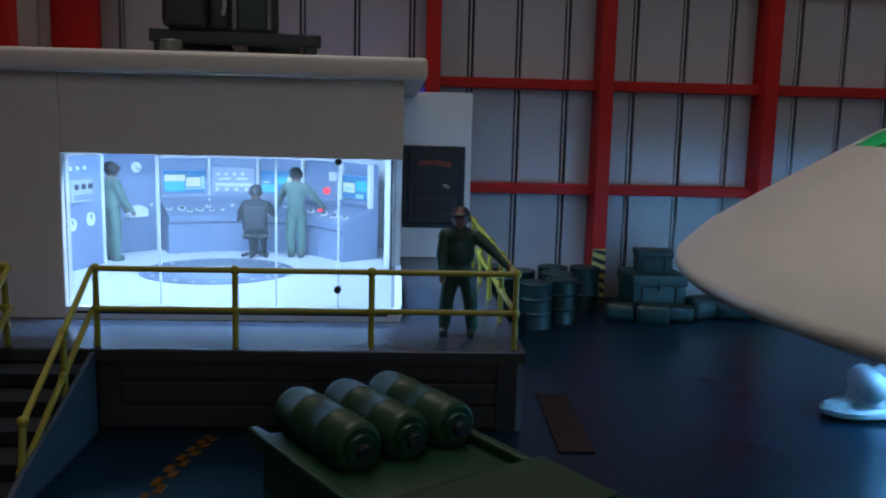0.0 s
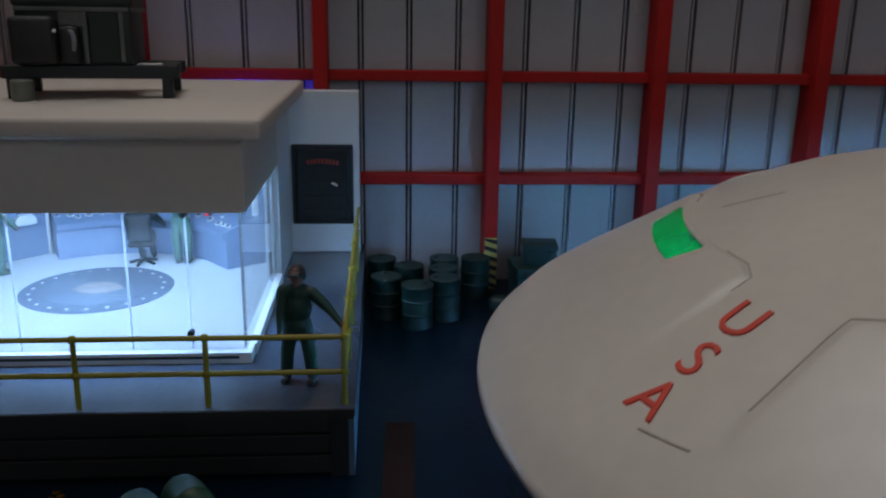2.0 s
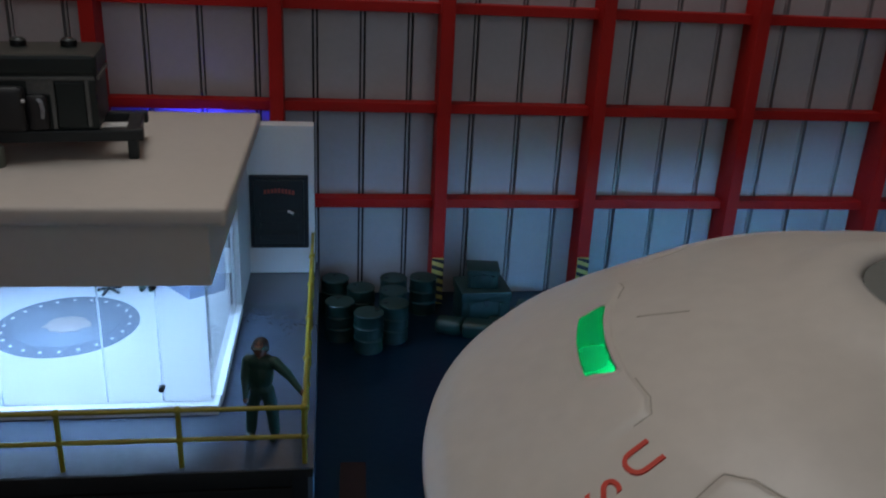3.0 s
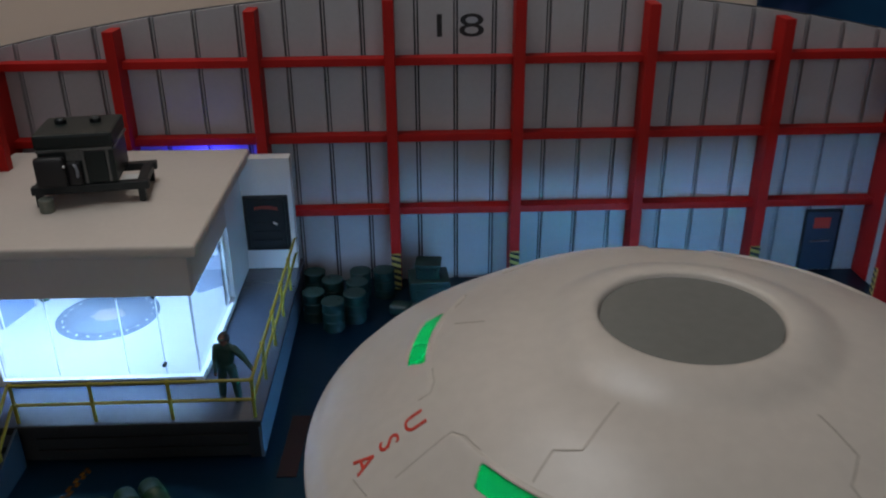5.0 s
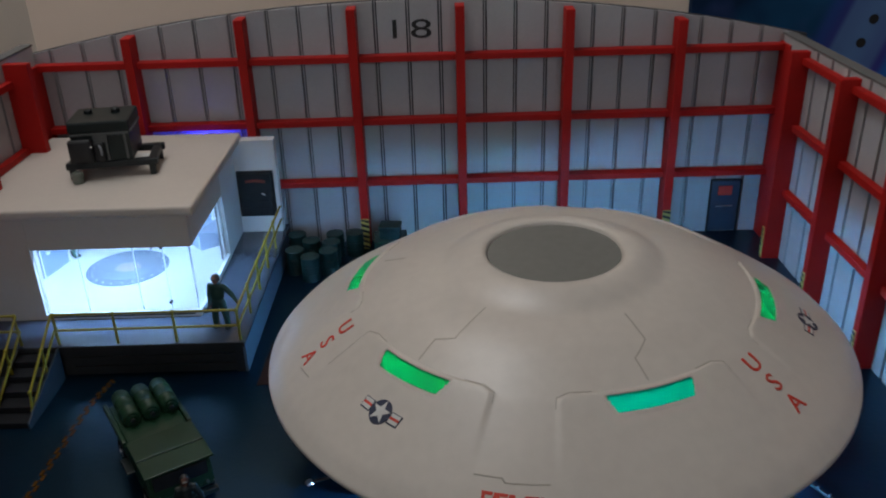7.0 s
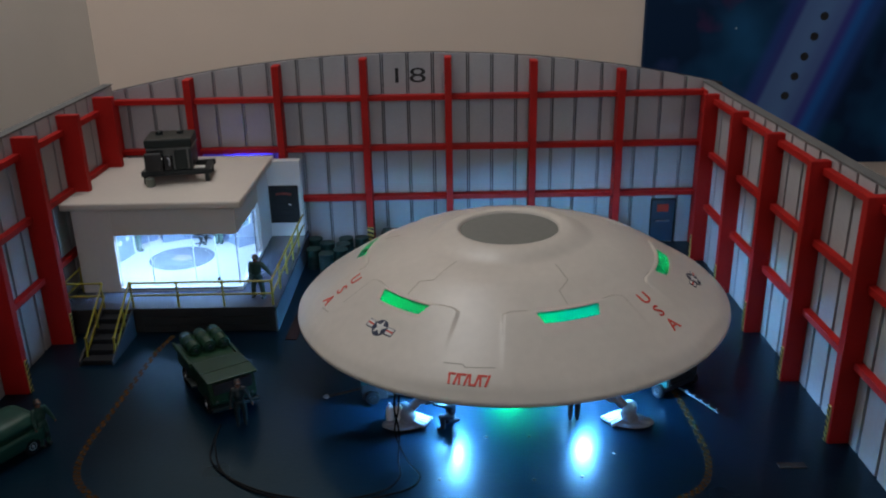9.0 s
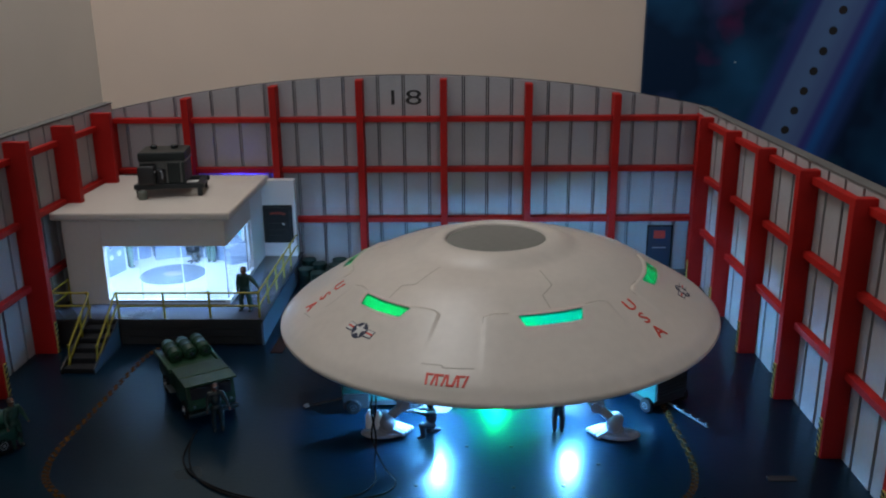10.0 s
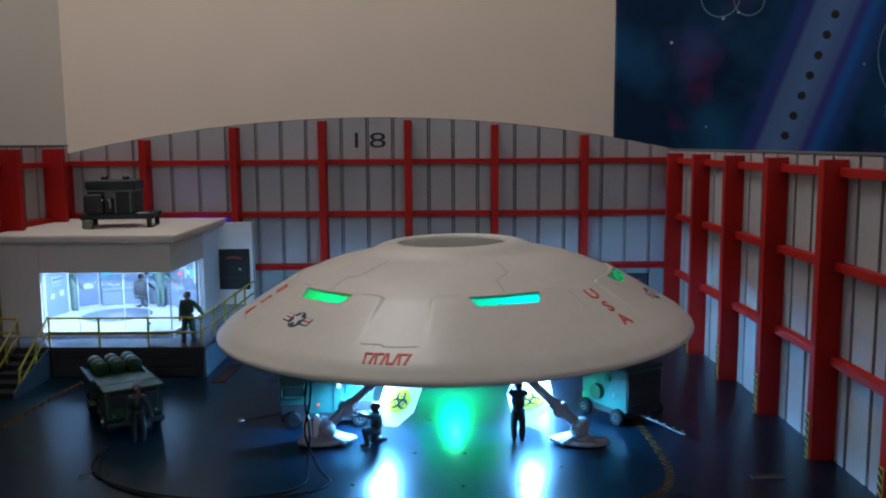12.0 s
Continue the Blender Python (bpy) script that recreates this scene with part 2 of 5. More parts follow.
def rod(bm, a, b, r0, r1=None, seg=12, mi=0, ball=False):
    """A round bar from a to b, tapered from r0 to r1; ball: rounded ends."""
    a, b = Vector(a), Vector(b)
    r1 = r0 if r1 is None else r1
    turn = (b - a).to_track_quat("Z", "Y").to_matrix()
    rings = []
    steps = [(a, r0, 0.0), (b, r1, 0.0)]
    if ball:
        d = (b - a).normalized()
        steps = [(a - d * r0 * s, r0 * c, 0) for s, c in ((0.92, 0.38), (0.7, 0.71), (0.38, 0.92))] + steps
        steps += [(b + d * r1 * s, r1 * c, 0) for s, c in ((0.38, 0.92), (0.7, 0.71), (0.92, 0.38))]
    for p, r, _ in steps:
        rings.append([bm.verts.new(p + turn @ Vector((r * math.cos(k * math.tau / seg), r * math.sin(k * math.tau / seg), 0))) for k in range(seg)])
    for lo, hi in zip(rings, rings[1:]):
        for k in range(seg):
            bm.faces.new((lo[k], lo[(k + 1) % seg], hi[(k + 1) % seg], hi[k])).material_index = mi
    bm.faces.new(rings[0][::-1]).material_index = mi
    bm.faces.new(rings[-1]).material_index = mi
    return bm


def lathe(bm, profile, seg=48, at=(0, 0, 0), mi=0, m=None):
    """A turned body: profile of (radius, height) from bottom to top, closed at both ends."""
    at, m = Vector(at), m or Matrix()
    rings = [[bm.verts.new(m @ (at + Vector((r * math.cos(k * math.tau / seg), r * math.sin(k * math.tau / seg), z)))) for k in range(seg)] for r, z in profile]
    for lo, hi in zip(rings, rings[1:]):
        for k in range(seg):
            bm.faces.new((lo[k], lo[(k + 1) % seg], hi[(k + 1) % seg], hi[k])).material_index = mi
    bm.faces.new(rings[0][::-1]).material_index = mi
    bm.faces.new(rings[-1]).material_index = mi
    return bm


def ball(bm, at, r, scale=(1, 1, 1), mi=0, seg=12):
    out = bmesh.ops.create_uvsphere(bm, u_segments=seg, v_segments=seg // 2 + 2, radius=r, matrix=Matrix.Translation(at) @ Matrix.Diagonal((*scale, 1)))
    for f in {f for v in out["verts"] for f in v.link_faces}:
        f.material_index = mi
    return bm


def prism(bm, outline, y0, y1, mi=0):
    """An outline of (x, z) drawn through from y0 to y1."""
    a = [bm.verts.new((x, y0, z)) for x, z in outline]
    b = [bm.verts.new((x, y1, z)) for x, z in outline]
    bm.faces.new(a).material_index = mi
    bm.faces.new(b[::-1]).material_index = mi
    for k in range(len(a)):
        bm.faces.new((a[k], b[k], b[(k + 1) % len(b)], a[(k + 1) % len(a)])).material_index = mi
    bmesh.ops.recalc_face_normals(bm, faces=bm.faces[:])
    return bm


def part(name, bm, material, parent=None, label="", smooth=35, at=None, turn=0.0):
    """Links a bmesh as one mesh object, under a thing or a part."""
    bmesh.ops.scale(bm, vec=(U, U, U), verts=bm.verts[:])
    me = bpy.data.meshes.new(name)
    bm.to_mesh(me)
    bm.free()
    for m in material if isinstance(material, (list, tuple)) else (material,):
        me.materials.append(m)
    if smooth:
        me.polygons.foreach_set("use_smooth", [True] * len(me.polygons))
        me.set_sharp_from_angle(angle=radians(smooth))
    ob = new(name, me)
    if at:
        ob.matrix_basis = pose(at[0] * U, at[1] * U, at[2] * U, 0, 0, turn)
    if parent:
        ob.parent = parent
    if label:
        tagged(ob, label)
    return ob


def thing(name, at, turn, label, category, group=""):
    """An empty at the base of a thing."""
    ob = new(name)
    ob.empty_display_size = 0.005
    ob.matrix_basis = pose(at[0] * U, at[1] * U, at[2] * U, 0, 0, turn)
    return tagged(ob, label, category, group)


def structure(name, bm, material, label, category, smooth=0):
    return tagged(part(name, bm, material, None, label, smooth), label, category, "", "structure")


def bmn():
    return bmesh.new()


def letters(text, size, wide=1.0):
    """Flat letters as triangles in the plane x, y, their middle at the origin."""
    cu = bpy.data.curves.new("letters", "FONT")
    cu.body, cu.size, cu.align_x, cu.align_y = text, size, "CENTER", "CENTER"
    cu.resolution_u = 4
    ob = new("letters", cu)
    bpy.context.view_layer.update()
    me = ob.evaluated_get(bpy.context.evaluated_depsgraph_get()).to_mesh()
    bm = bmesh.new()
    bm.from_mesh(me)
    bpy.data.objects.remove(ob)
    bpy.data.curves.remove(cu)
    bmesh.ops.scale(bm, vec=(wide, 1, 1), verts=bm.verts[:])
    bmesh.ops.triangulate(bm, faces=bm.faces[:])
    return bm


# ---- the hangar ----
FLOOR_FRONT = -3.7
structure("floor", box(bmn(), -2.32, 2.32, FLOOR_FRONT, 0.22, -0.06, 0.0, 0.01), FLOOR, "dark navy semi-gloss hangar floor board", "floor")


def arch(x):
    return 1.447 - 0.0515 * x * x + 0.002 * x


def moved(bm, m):
    bmesh.ops.transform(bm, matrix=m, verts=bm.verts[:])
    bmesh.ops.recalc_face_normals(bm, faces=bm.faces[:])


GROOVES = (0.115, 0.30, 0.485)


def panel_wall(wall, cuts, top, m):
    """Sheets between the cuts, with a narrow strip in every joint."""
    for n, (a, b) in enumerate(zip(cuts, cuts[1:])):
        bm = prism(bmn(), [(a + 0.0115, 0), (b - 0.0115, 0), (b - 0.0115, top(b)), ((a + b) / 2, top((a + b) / 2)), (a + 0.0115, top(a))], 0.12, 0.145)
        moved(bm, m)
        part("panel", bm, PANEL, wall, "" if n else "white sheet panel", 0)
        if n:
            bm = prism(bmn(), [(a - 0.0035, 0), (a + 0.0035, 0), (a + 0.0035, top(a)), (a - 0.0035, top(a))], 0.128, 0.145)
            moved(bm, m)
            part("joint_strip", bm, PANEL, wall, "", 0)


def hazard_board(wall, m):
    """A yellow board with slanting black bars at the foot of a post."""
    bm = box(bmn(), -0.024, 0.024, -0.006, 0.0, 0.004, 0.20)
    for k in range(6):
        z = 0.006 + k * 0.034
        prism(bm, [(-0.024, z + 0.016), (0.024, z), (0.024, min(z + 0.016, 0.2)), (-0.024, min(z + 0.032, 0.2))], -0.0085, -0.006, 1)
    moved(bm, m)
    part("hazard_board", bm, (HAZARD, BLACK), wall, "yellow and black striped warning board", 0)


POSTS = [-2.135, -1.55, -0.924, -0.313, 0.279, 0.879, 1.498, 2.1]
RAILS = (0.408, 0.781, 1.144)

bm = bmn()
prism(bm, [(-2.24, 0)] + [(2.24, 0)] + [(2.24 - 0.16 * k, arch(2.24 - 0.16 * k) + 0.004) for k in range(29)], 0.145, 0.17)
wall = structure("wall_north", bm, (GROOVE,), "white sheet hangar wall with an arched top and red frame", "wall")
CUTS = [-2.2, -2.016, -1.835, -1.65, -1.386, -1.194, -0.998, -0.787, -0.613, -0.437, -0.19, -0.008, 0.17, 0.42, 0.591, 0.763, 1.023, 1.19, 1.37, 1.63, 1.80, 1.97, 2.2]
panel_wall(wall, CUTS, arch, Matrix())
for k, x in enumerate(POSTS):
    w, d = (0.025, 0.0) if 0 < k < 7 else (0.05, -0.06)
    if k == 7:
        x, w, d = 2.115, 0.032, -0.03
    part("post", box(bmn(), x - w, x + w, d, 0.12, 0.0, arch(x) - (0.015 if 0 < k < 7 else 0.05), 0.004), RED, wall, "red painted steel post" if k == 0 else "", 0)
    if 0 < k < 7:
        hazard_board(wall, Matrix.Translation((x, -0.001, 0)))
    if k < 7:
        reach = POSTS[k + 1] - (0.025 if k < 6 else 0.017)
        for z in RAILS:
            part("rail", box(bmn(), x + w, reach, 0.05, 0.12, z - 0.018, z + 0.018, 0.003), RED, wall, "red painted cross rail" if k == 0 else "", 0)

SIDE_POSTS = [-0.26 - 0.572 * k for k in range(6)]
for name, side, top_z in (("wall_east", 1, 1.205), ("wall_west", -1, 1.260)):
    # a frame in which x runs along the wall to the front and y points outwards
    m = Matrix.Translation((side * 2.09 if side > 0 else -2.10, 0, 0)) @ Matrix(((0, side, 0, 0), (-1, 0, 0, 0), (0, 0, 1, 0), (0, 0, 0, 1)))
    bm = prism(bmn(), [(-0.10, 0), (-FLOOR_FRONT - 0.1, 0), (-FLOOR_FRONT - 0.1, top_z + 0.004), (-0.10, top_z + 0.004)], 0.025, 0.06)
    moved(bm, m)
    bmesh.ops.recalc_face_normals(bm, faces=bm.faces[:])
    wall = structure(name, bm, GROOVE, "white sheet hangar side wall with red posts and rails", "wall")
    cuts = [-0.10] + [round(-p + g * 0.95, 3) for p in SIDE_POSTS[:-1] for g in GROOVES] + [round(-SIDE_POSTS[-1] + 0.109, 3), -FLOOR_FRONT - 0.11]
    panel_wall(wall, cuts, lambda x: top_z, m @ Matrix.Translation((0, -0.12, 0)))
    for k, y in enumerate(SIDE_POSTS):
        bm = box(bmn(), -y - 0.025, -y + 0.025, -0.097 if side > 0 else -0.130, 0.0, 0.0, top_z - 0.012, 0.004)
        moved(bm, m)
        part("post", bm, RED, wall, "red painted steel post" if k == 0 else "", 0)
        hazard_board(wall, m @ Matrix.Translation((-y, -0.098 if side > 0 else -0.131, 0)) @ Matrix.Diagonal((0.5, 1, 0.95, 1)))
        end = -SIDE_POSTS[k + 1] - 0.025 if k < len(SIDE_POSTS) - 1 else -FLOOR_FRONT - 0.12
        for z in RAILS:
            bm = box(bmn(), -y + 0.025, end, -0.04, 0.0, z - 0.018, z + 0.018, 0.003)
            moved(bm, m)
            part("rail", bm, RED, wall, "", 0)
    bm = box(bmn(), -0.1, -FLOOR_FRONT - 0.1, -0.002, 0.062, top_z + 0.004, top_z + 0.014)
    moved(bm, m)
    part("coping", bm, EDGE, wall, "grey cut edge", 0)

# the number high on the wall
number = thing("wall_number", (0.0, 0.1165, 1.287), 0, "black painted number 18 high on the hangar wall", "number")
for ch, x, wide in (("1", -0.083, 1.6), ("8", 0.065, 1.75)):
    bm = letters(ch, 0.15, wide)
    bmesh.ops.rotate(bm, matrix=Matrix.Rotation(radians(90), 3, "X"), verts=bm.verts[:])
    bmesh.ops.translate(bm, vec=(x, 0, 0), verts=bm.verts[:])
    part("digit", bm, BLACK, number, "", 0)

# the steel door in the last bay
door = thing("door", (1.875, 0.118, 0.0), 0, "dark blue steel door with a red sign, in the hangar wall", "door")
part("door_leaf", box(bmn(), -0.085, 0.085, -0.014, 0.0, 0.008, 0.335, 0.004), shade("door_blue", (0.035, 0.06, 0.10), 0.45), door)
part("sign", box(bmn(), -0.045, 0.04, -0.018, -0.014, 0.245, 0.305, 0.002), DECALRED, door, "small red sign")
bm = box(bmn(), -0.092, -0.085, -0.018, 0.0, 0.0, 0.345)
box(bm, 0.085, 0.092, -0.018, 0.0, 0.0, 0.345)
box(bm, -0.085, 0.085, -0.018, 0.0, 0.336, 0.345)
part("door_frame", bm, GUNMETAL, door, "", 0)
part("door_handle", rod(bmn(), (-0.05, -0.02, 0.175), (0.05, -0.02, 0.175), 0.004, seg=8), STEEL, door)

# ---- the control room on its platform ----
DECK = 0.172
platform = thing("platform", (0, 0, 0), 0, "raised grey platform with dark panelled front", "platform")
part("deck", box(bmn(), -2.07, -0.775, -1.315, 0.03, DECK - 0.02, DECK, 0.003), PLATFORM, platform)
part("base", box(bmn(), -2.06, -0.79, -1.285, 0.03, 0.0, DECK - 0.02), DARKFACE, platform)
for k in range(3):
    part("riser_panel", box(bmn(), -1.59, -0.83, -1.297, -1.285, 0.006 + 0.05 * k, 0.05 + 0.05 * k, 0.003), DARKFACE, platform, "", 0)
part("side_panel", box(bmn(), -0.79, -0.778, -1.30, 0.03, 0.0, DECK - 0.02), shade("blue_grey_panel", (0.10, 0.14, 0.19), 0.6), platform, "side panel toned blue-grey", 0)
part("nosing", box(bmn(), -2.068, -0.777, -1.3185, -1.3155, DECK - 0.024, DECK - 0.002), DARKFACE, platform, "dark front edge", 0)
part("end_post", box(bmn(), -0.83, -0.79, -1.30, -1.285, 0.0, DECK - 0.02), BLACK, platform, "", 0)

DARKSTEP = shade("dark_step", (0.015, 0.016, 0.019), 0.75, vary=0.2, spec=0.15)
stairs = thing("stairs", (-1.727, -1.315, 0), 0, "short flight of grey steps up to the platform", "stairs")
for k in range(5):
    part("step", box(bmn(), -0.085, 0.085, -0.375 + 0.075 * k, -0.003, DECK / 6 * k, DECK / 6 * (k + 1) - 0.001, 0.003), DARKSTEP, stairs, "", 0)
# the right stringer carries the blue light on that side in its colour
for x0, x1, material in ((0.0865, 0.0955, shade("blue_lit_stringer", (0.026, 0.045, 0.064), 0.7)), (-0.0985, -0.0865, DARKFACE)):
    bm = prism(bmn(), [(0, 0), (0.385, 0), (0.385, 0.03), (0.33, 0.055), (0.0, DECK - 0.005)], 0, x1 - x0)
    for v in bm.verts:
        v.co = Vector((x0 + v.co.y, -0.002 - v.co.x, v.co.z))
    bmesh.ops.recalc_face_normals(bm, faces=bm.faces[:])
    part("stringer", bm, material, stairs, "side panel toned blue-grey" if x0 > 0 else "", 0)


def railing(points, label, down=None, first=True, last=True):
    """A yellow tube railing along points on the deck: a post at each, a top and a middle rail between them."""
    rail = thing("railing", points[0], 0, label, "railing", "yellow railings")
    o = Vector(points[0])
    r, hi, mid = 0.0062, 0.157, 0.076
    for n, p in enumerate(points):
        p = Vector(p) - o
        bm = rod(bmn(), p, p + Vector((0, 0, hi)), r, seg=10)
        for z in (hi, mid):
            ball(bm, p + Vector((0, 0, z)), 0.0105, seg=8)
        part("rail_post", bm, YELLOW, rail)
        if n:
            q = Vector(points[n - 1]) - o
            for z in (hi, mid):
                part("tube", rod(bmn(), q + Vector((0, 0, z)), p + Vector((0, 0, z)), r * 0.95, seg=10), YELLOW, rail)
    return rail


railing([(-1.635, -1.293, DECK), (-1.362, -1.293, DECK), (-1.09, -1.293, DECK)] + [(-0.797, -1.293 + 0.245 * k, DECK) for k in range(6)], "yellow tube railing round the platform edge")
railing([(-2.03, -1.05, DECK), (-2.03, -1.293, DECK), (-1.81, -1.293, DECK)], "yellow tube railing beside the head of the stairs")


def handrail(x):
    """A sloping handrail beside the steps: two tubes, a post half way and a leaning post at the foot."""
    rail = thing("handrail", (x, -1.305, DECK), 0, "sloping yellow tube handrail of the platform steps", "railing", "yellow railings")
    hi, lo, r = ((0.0, 0.012, 0.157), (-0.004, -0.305, -0.044)), ((0.0, 0.012, 0.076), (-0.002, -0.325, -0.125)), 0.0062
    for a, b in (hi, lo):
        part("tube", rod(bmn(), a, b, r * 0.95, seg=10), YELLOW, rail)
    for a, b in ((hi[1], (0.0, -0.335, -0.150)), ((-0.002, -0.135, 0.063), (-0.002, -0.135, -0.072))):
        bm = rod(bmn(), b, a, r, seg=10)
        ball(bm, a, 0.0105, seg=8)
        part("rail_post", bm, YELLOW, rail)
    for p in (lo[1], (-0.001, -0.145, -0.018)):
        part("joint", ball(bmn(), p, 0.0095, seg=8), YELLOW, rail)


handrail(-1.642)
handrail(-1.800)
WX0, WX1, WZ0, WZ1, FRONT = -1.785, -1.05, 0.200, 0.545, -1.06
room = thing("control_room", (0, 0, 0), 0, "cream control room with a flat roof and lit corner window", "building")
bm = box(bmn(), -2.02, WX0, FRONT, FRONT + 0.05, DECK, 0.720, 0.003)
part("front_wall", bm, CREAM, room, "", 0)
part("lintel", box(bmn(), WX0, -1.03, FRONT, FRONT + 0.05, WZ1, 0.720, 0.003), CREAM, room, "", 0)
part("window_sill", box(bmn(), WX0, -1.03, FRONT - 0.004, FRONT + 0.05, DECK, WZ0, 0.002), WHITE, room, "", 0)
part("side_lintel", box(bmn(), -1.08, -1.03, FRONT + 0.051, -0.42, WZ1, 0.720, 0.003), CREAM, room, "", 0)
part("side_sill", box(bmn(), -1.08, -1.026, FRONT + 0.051, -0.42, DECK, WZ0, 0.002), WHITE, room, "", 0)
part("side_wall", box(bmn(), -1.08, -1.03, -0.42, -0.015, DECK, 0.720, 0.003), WHITE, room, "", 0)
part("side_wall", box(bmn(), -2.02, -1.962, FRONT + 0.05, -0.015, DECK, 0.720), CREAM, room, "", 0)
part("back_wall", box(bmn(), -1.962, -1.08, -0.04, -0.015, DECK, 0.720), WHITE, room, "", 0)
part("inner_floor", box(bmn(), -1.962, -1.08, FRONT + 0.05, -0.04, DECK, WZ0 - 0.001), WHITE, room, "white floor", 0)
part("inner_ceiling", box(bmn(), -1.962, -1.08, FRONT + 0.05, -0.04, 0.70, 0.720), WHITE, room, "", 0)
part("roof", box(bmn(), -2.06, -0.980, -1.112, -0.014, 0.720, 0.768, 0.012), CREAM, room, "flat cream roof slab", 60)
# panes with pale edges, and the two dark fixing bolts
p = part("pane", box(bmn(), WX0, -1.045, FRONT + 0.018, FRONT + 0.026, WZ0, WZ1), GLASS, room, "clear window pane", 0)
p.visible_shadow = False
for x in (-1.581, -1.318, -1.176):
    part("pane_joint", box(bmn(), x - 0.0022, x + 0.0022, FRONT + 0.0285, FRONT + 0.032, WZ0, WZ1), FROST, room, "", 0)
for z in (0.243, 0.538):
    part("bolt", rod(bmn(), (-1.176, FRONT + 0.010, z), (-1.176, FRONT + 0.03, z), 0.008, seg=10), BLACK, room)
p = part("pane", box(bmn(), -1.052, -1.044, FRONT + 0.03, -0.425, WZ0, WZ1), GLASS, room, "", 0)
p.visible_shadow = False
for n, y in enumerate((-0.432, -0.447, -0.458, -0.49, -0.503)):
    part("mullion", box(bmn(), -1.062, -1.0535, y, y + 0.009, WZ0, WZ1), BLACK if n in (1, 4) else WHITE, room, "", 0)
part("light_strip", box(bmn(), -1.85, -1.2, -0.95, -0.90, 0.692, 0.70), shade("diode_strip", (0.8, 0.8, 0.8), 0.4, emit=(0.6, 0.8, 1.0), power=4.0), room, "lit white diode strip", 0)
part("gasket", box(bmn(), WX0 + 0.02, -1.06, FRONT - 0.008, FRONT - 0.004, WZ0 - 0.014, WZ0 - 0.008), GUNMETAL, room, "", 0)

# the round seal on its floor
seal = thing("floor_seal", (-1.55, -0.56, WZ0 - 0.001), 0, "round blue-grey printed seal with pale centre on the white floor", "floor seal")
part("disc", lathe(bmn(), [(0.215, 0), (0.215, 0.002)], 48), SEAL, seal)
part("ring", lathe(bmn(), [(0.155, 0.002), (0.155, 0.003)], 48), shade("seal_mid", (0.165, 0.20, 0.255), 0.6, vary=0.3), seal)
bm = bmn()
prism(bm, [(0.066 * (1 + 0.14 * math.sin(3.1 * k) + 0.1 * math.cos(1.7 * k)) * math.cos(k * math.tau / 20), 0.056 * (1 + 0.14 * math.sin(3.1 * k)) * math.sin(k * math.tau / 20)) for k in range(20)], 0, 0.001)
bmesh.ops.rotate(bm, matrix=Matrix.Rotation(radians(-90), 3, "X"), verts=bm.verts[:])
bmesh.ops.translate(bm, vec=(0, 0, 0.0045), verts=bm.verts[:])
part("emblem", bm, SEALPALE, seal, "pale worn emblem", 0)
for k in range(22):
    a = k * math.tau / 22
    part("mark", lathe(bmn(), [(0.0055, 0.002), (0.0055, 0.0032)], 8, (0.186 * math.cos(a), 0.186 * math.sin(a), 0)), DECALWHITE, seal, "", 0)

# consoles in an arc round the back of the control room
FZ = WZ0 - 0.001
ARC = (-1.535, -0.535, 0.455)


def arc_at(angle, r=None):
    r = ARC[2] if r is None else r
    return (ARC[0] + r * math.cos(radians(angle)), ARC[1] + r * math.sin(radians(angle)), FZ)


SCREENCYAN = shade("screen_cyan", (0.02, 0.15, 0.18), 0.3, emit=(0.02, 0.55, 0.75), power=1.0)


def gauge(owner, x, y, z, r):
    bm = rod(bmn(), (x, y, z), (x, y - 0.004, z), r, seg=16)
    dial = part("gauge", bm, DIAL, owner, "", 40)
    a = 2.2 * (x * 31 + z * 17)
    bm = rod(bmn(), (x, y - 0.005, z), (x + 0.8 * r * math.cos(a), y - 0.005, z + 0.8 * r * math.sin(a)), 0.0016, seg=6)
    part("needle", bm, BLACK, dial)


PLATE = shade("plate_grey", (0.36, 0.40, 0.48), 0.5)
WARM = shade("screen_warm", (0.3, 0.3, 0.2), 0.3, emit=(0.50, 0.74, 0.66), power=0.9)


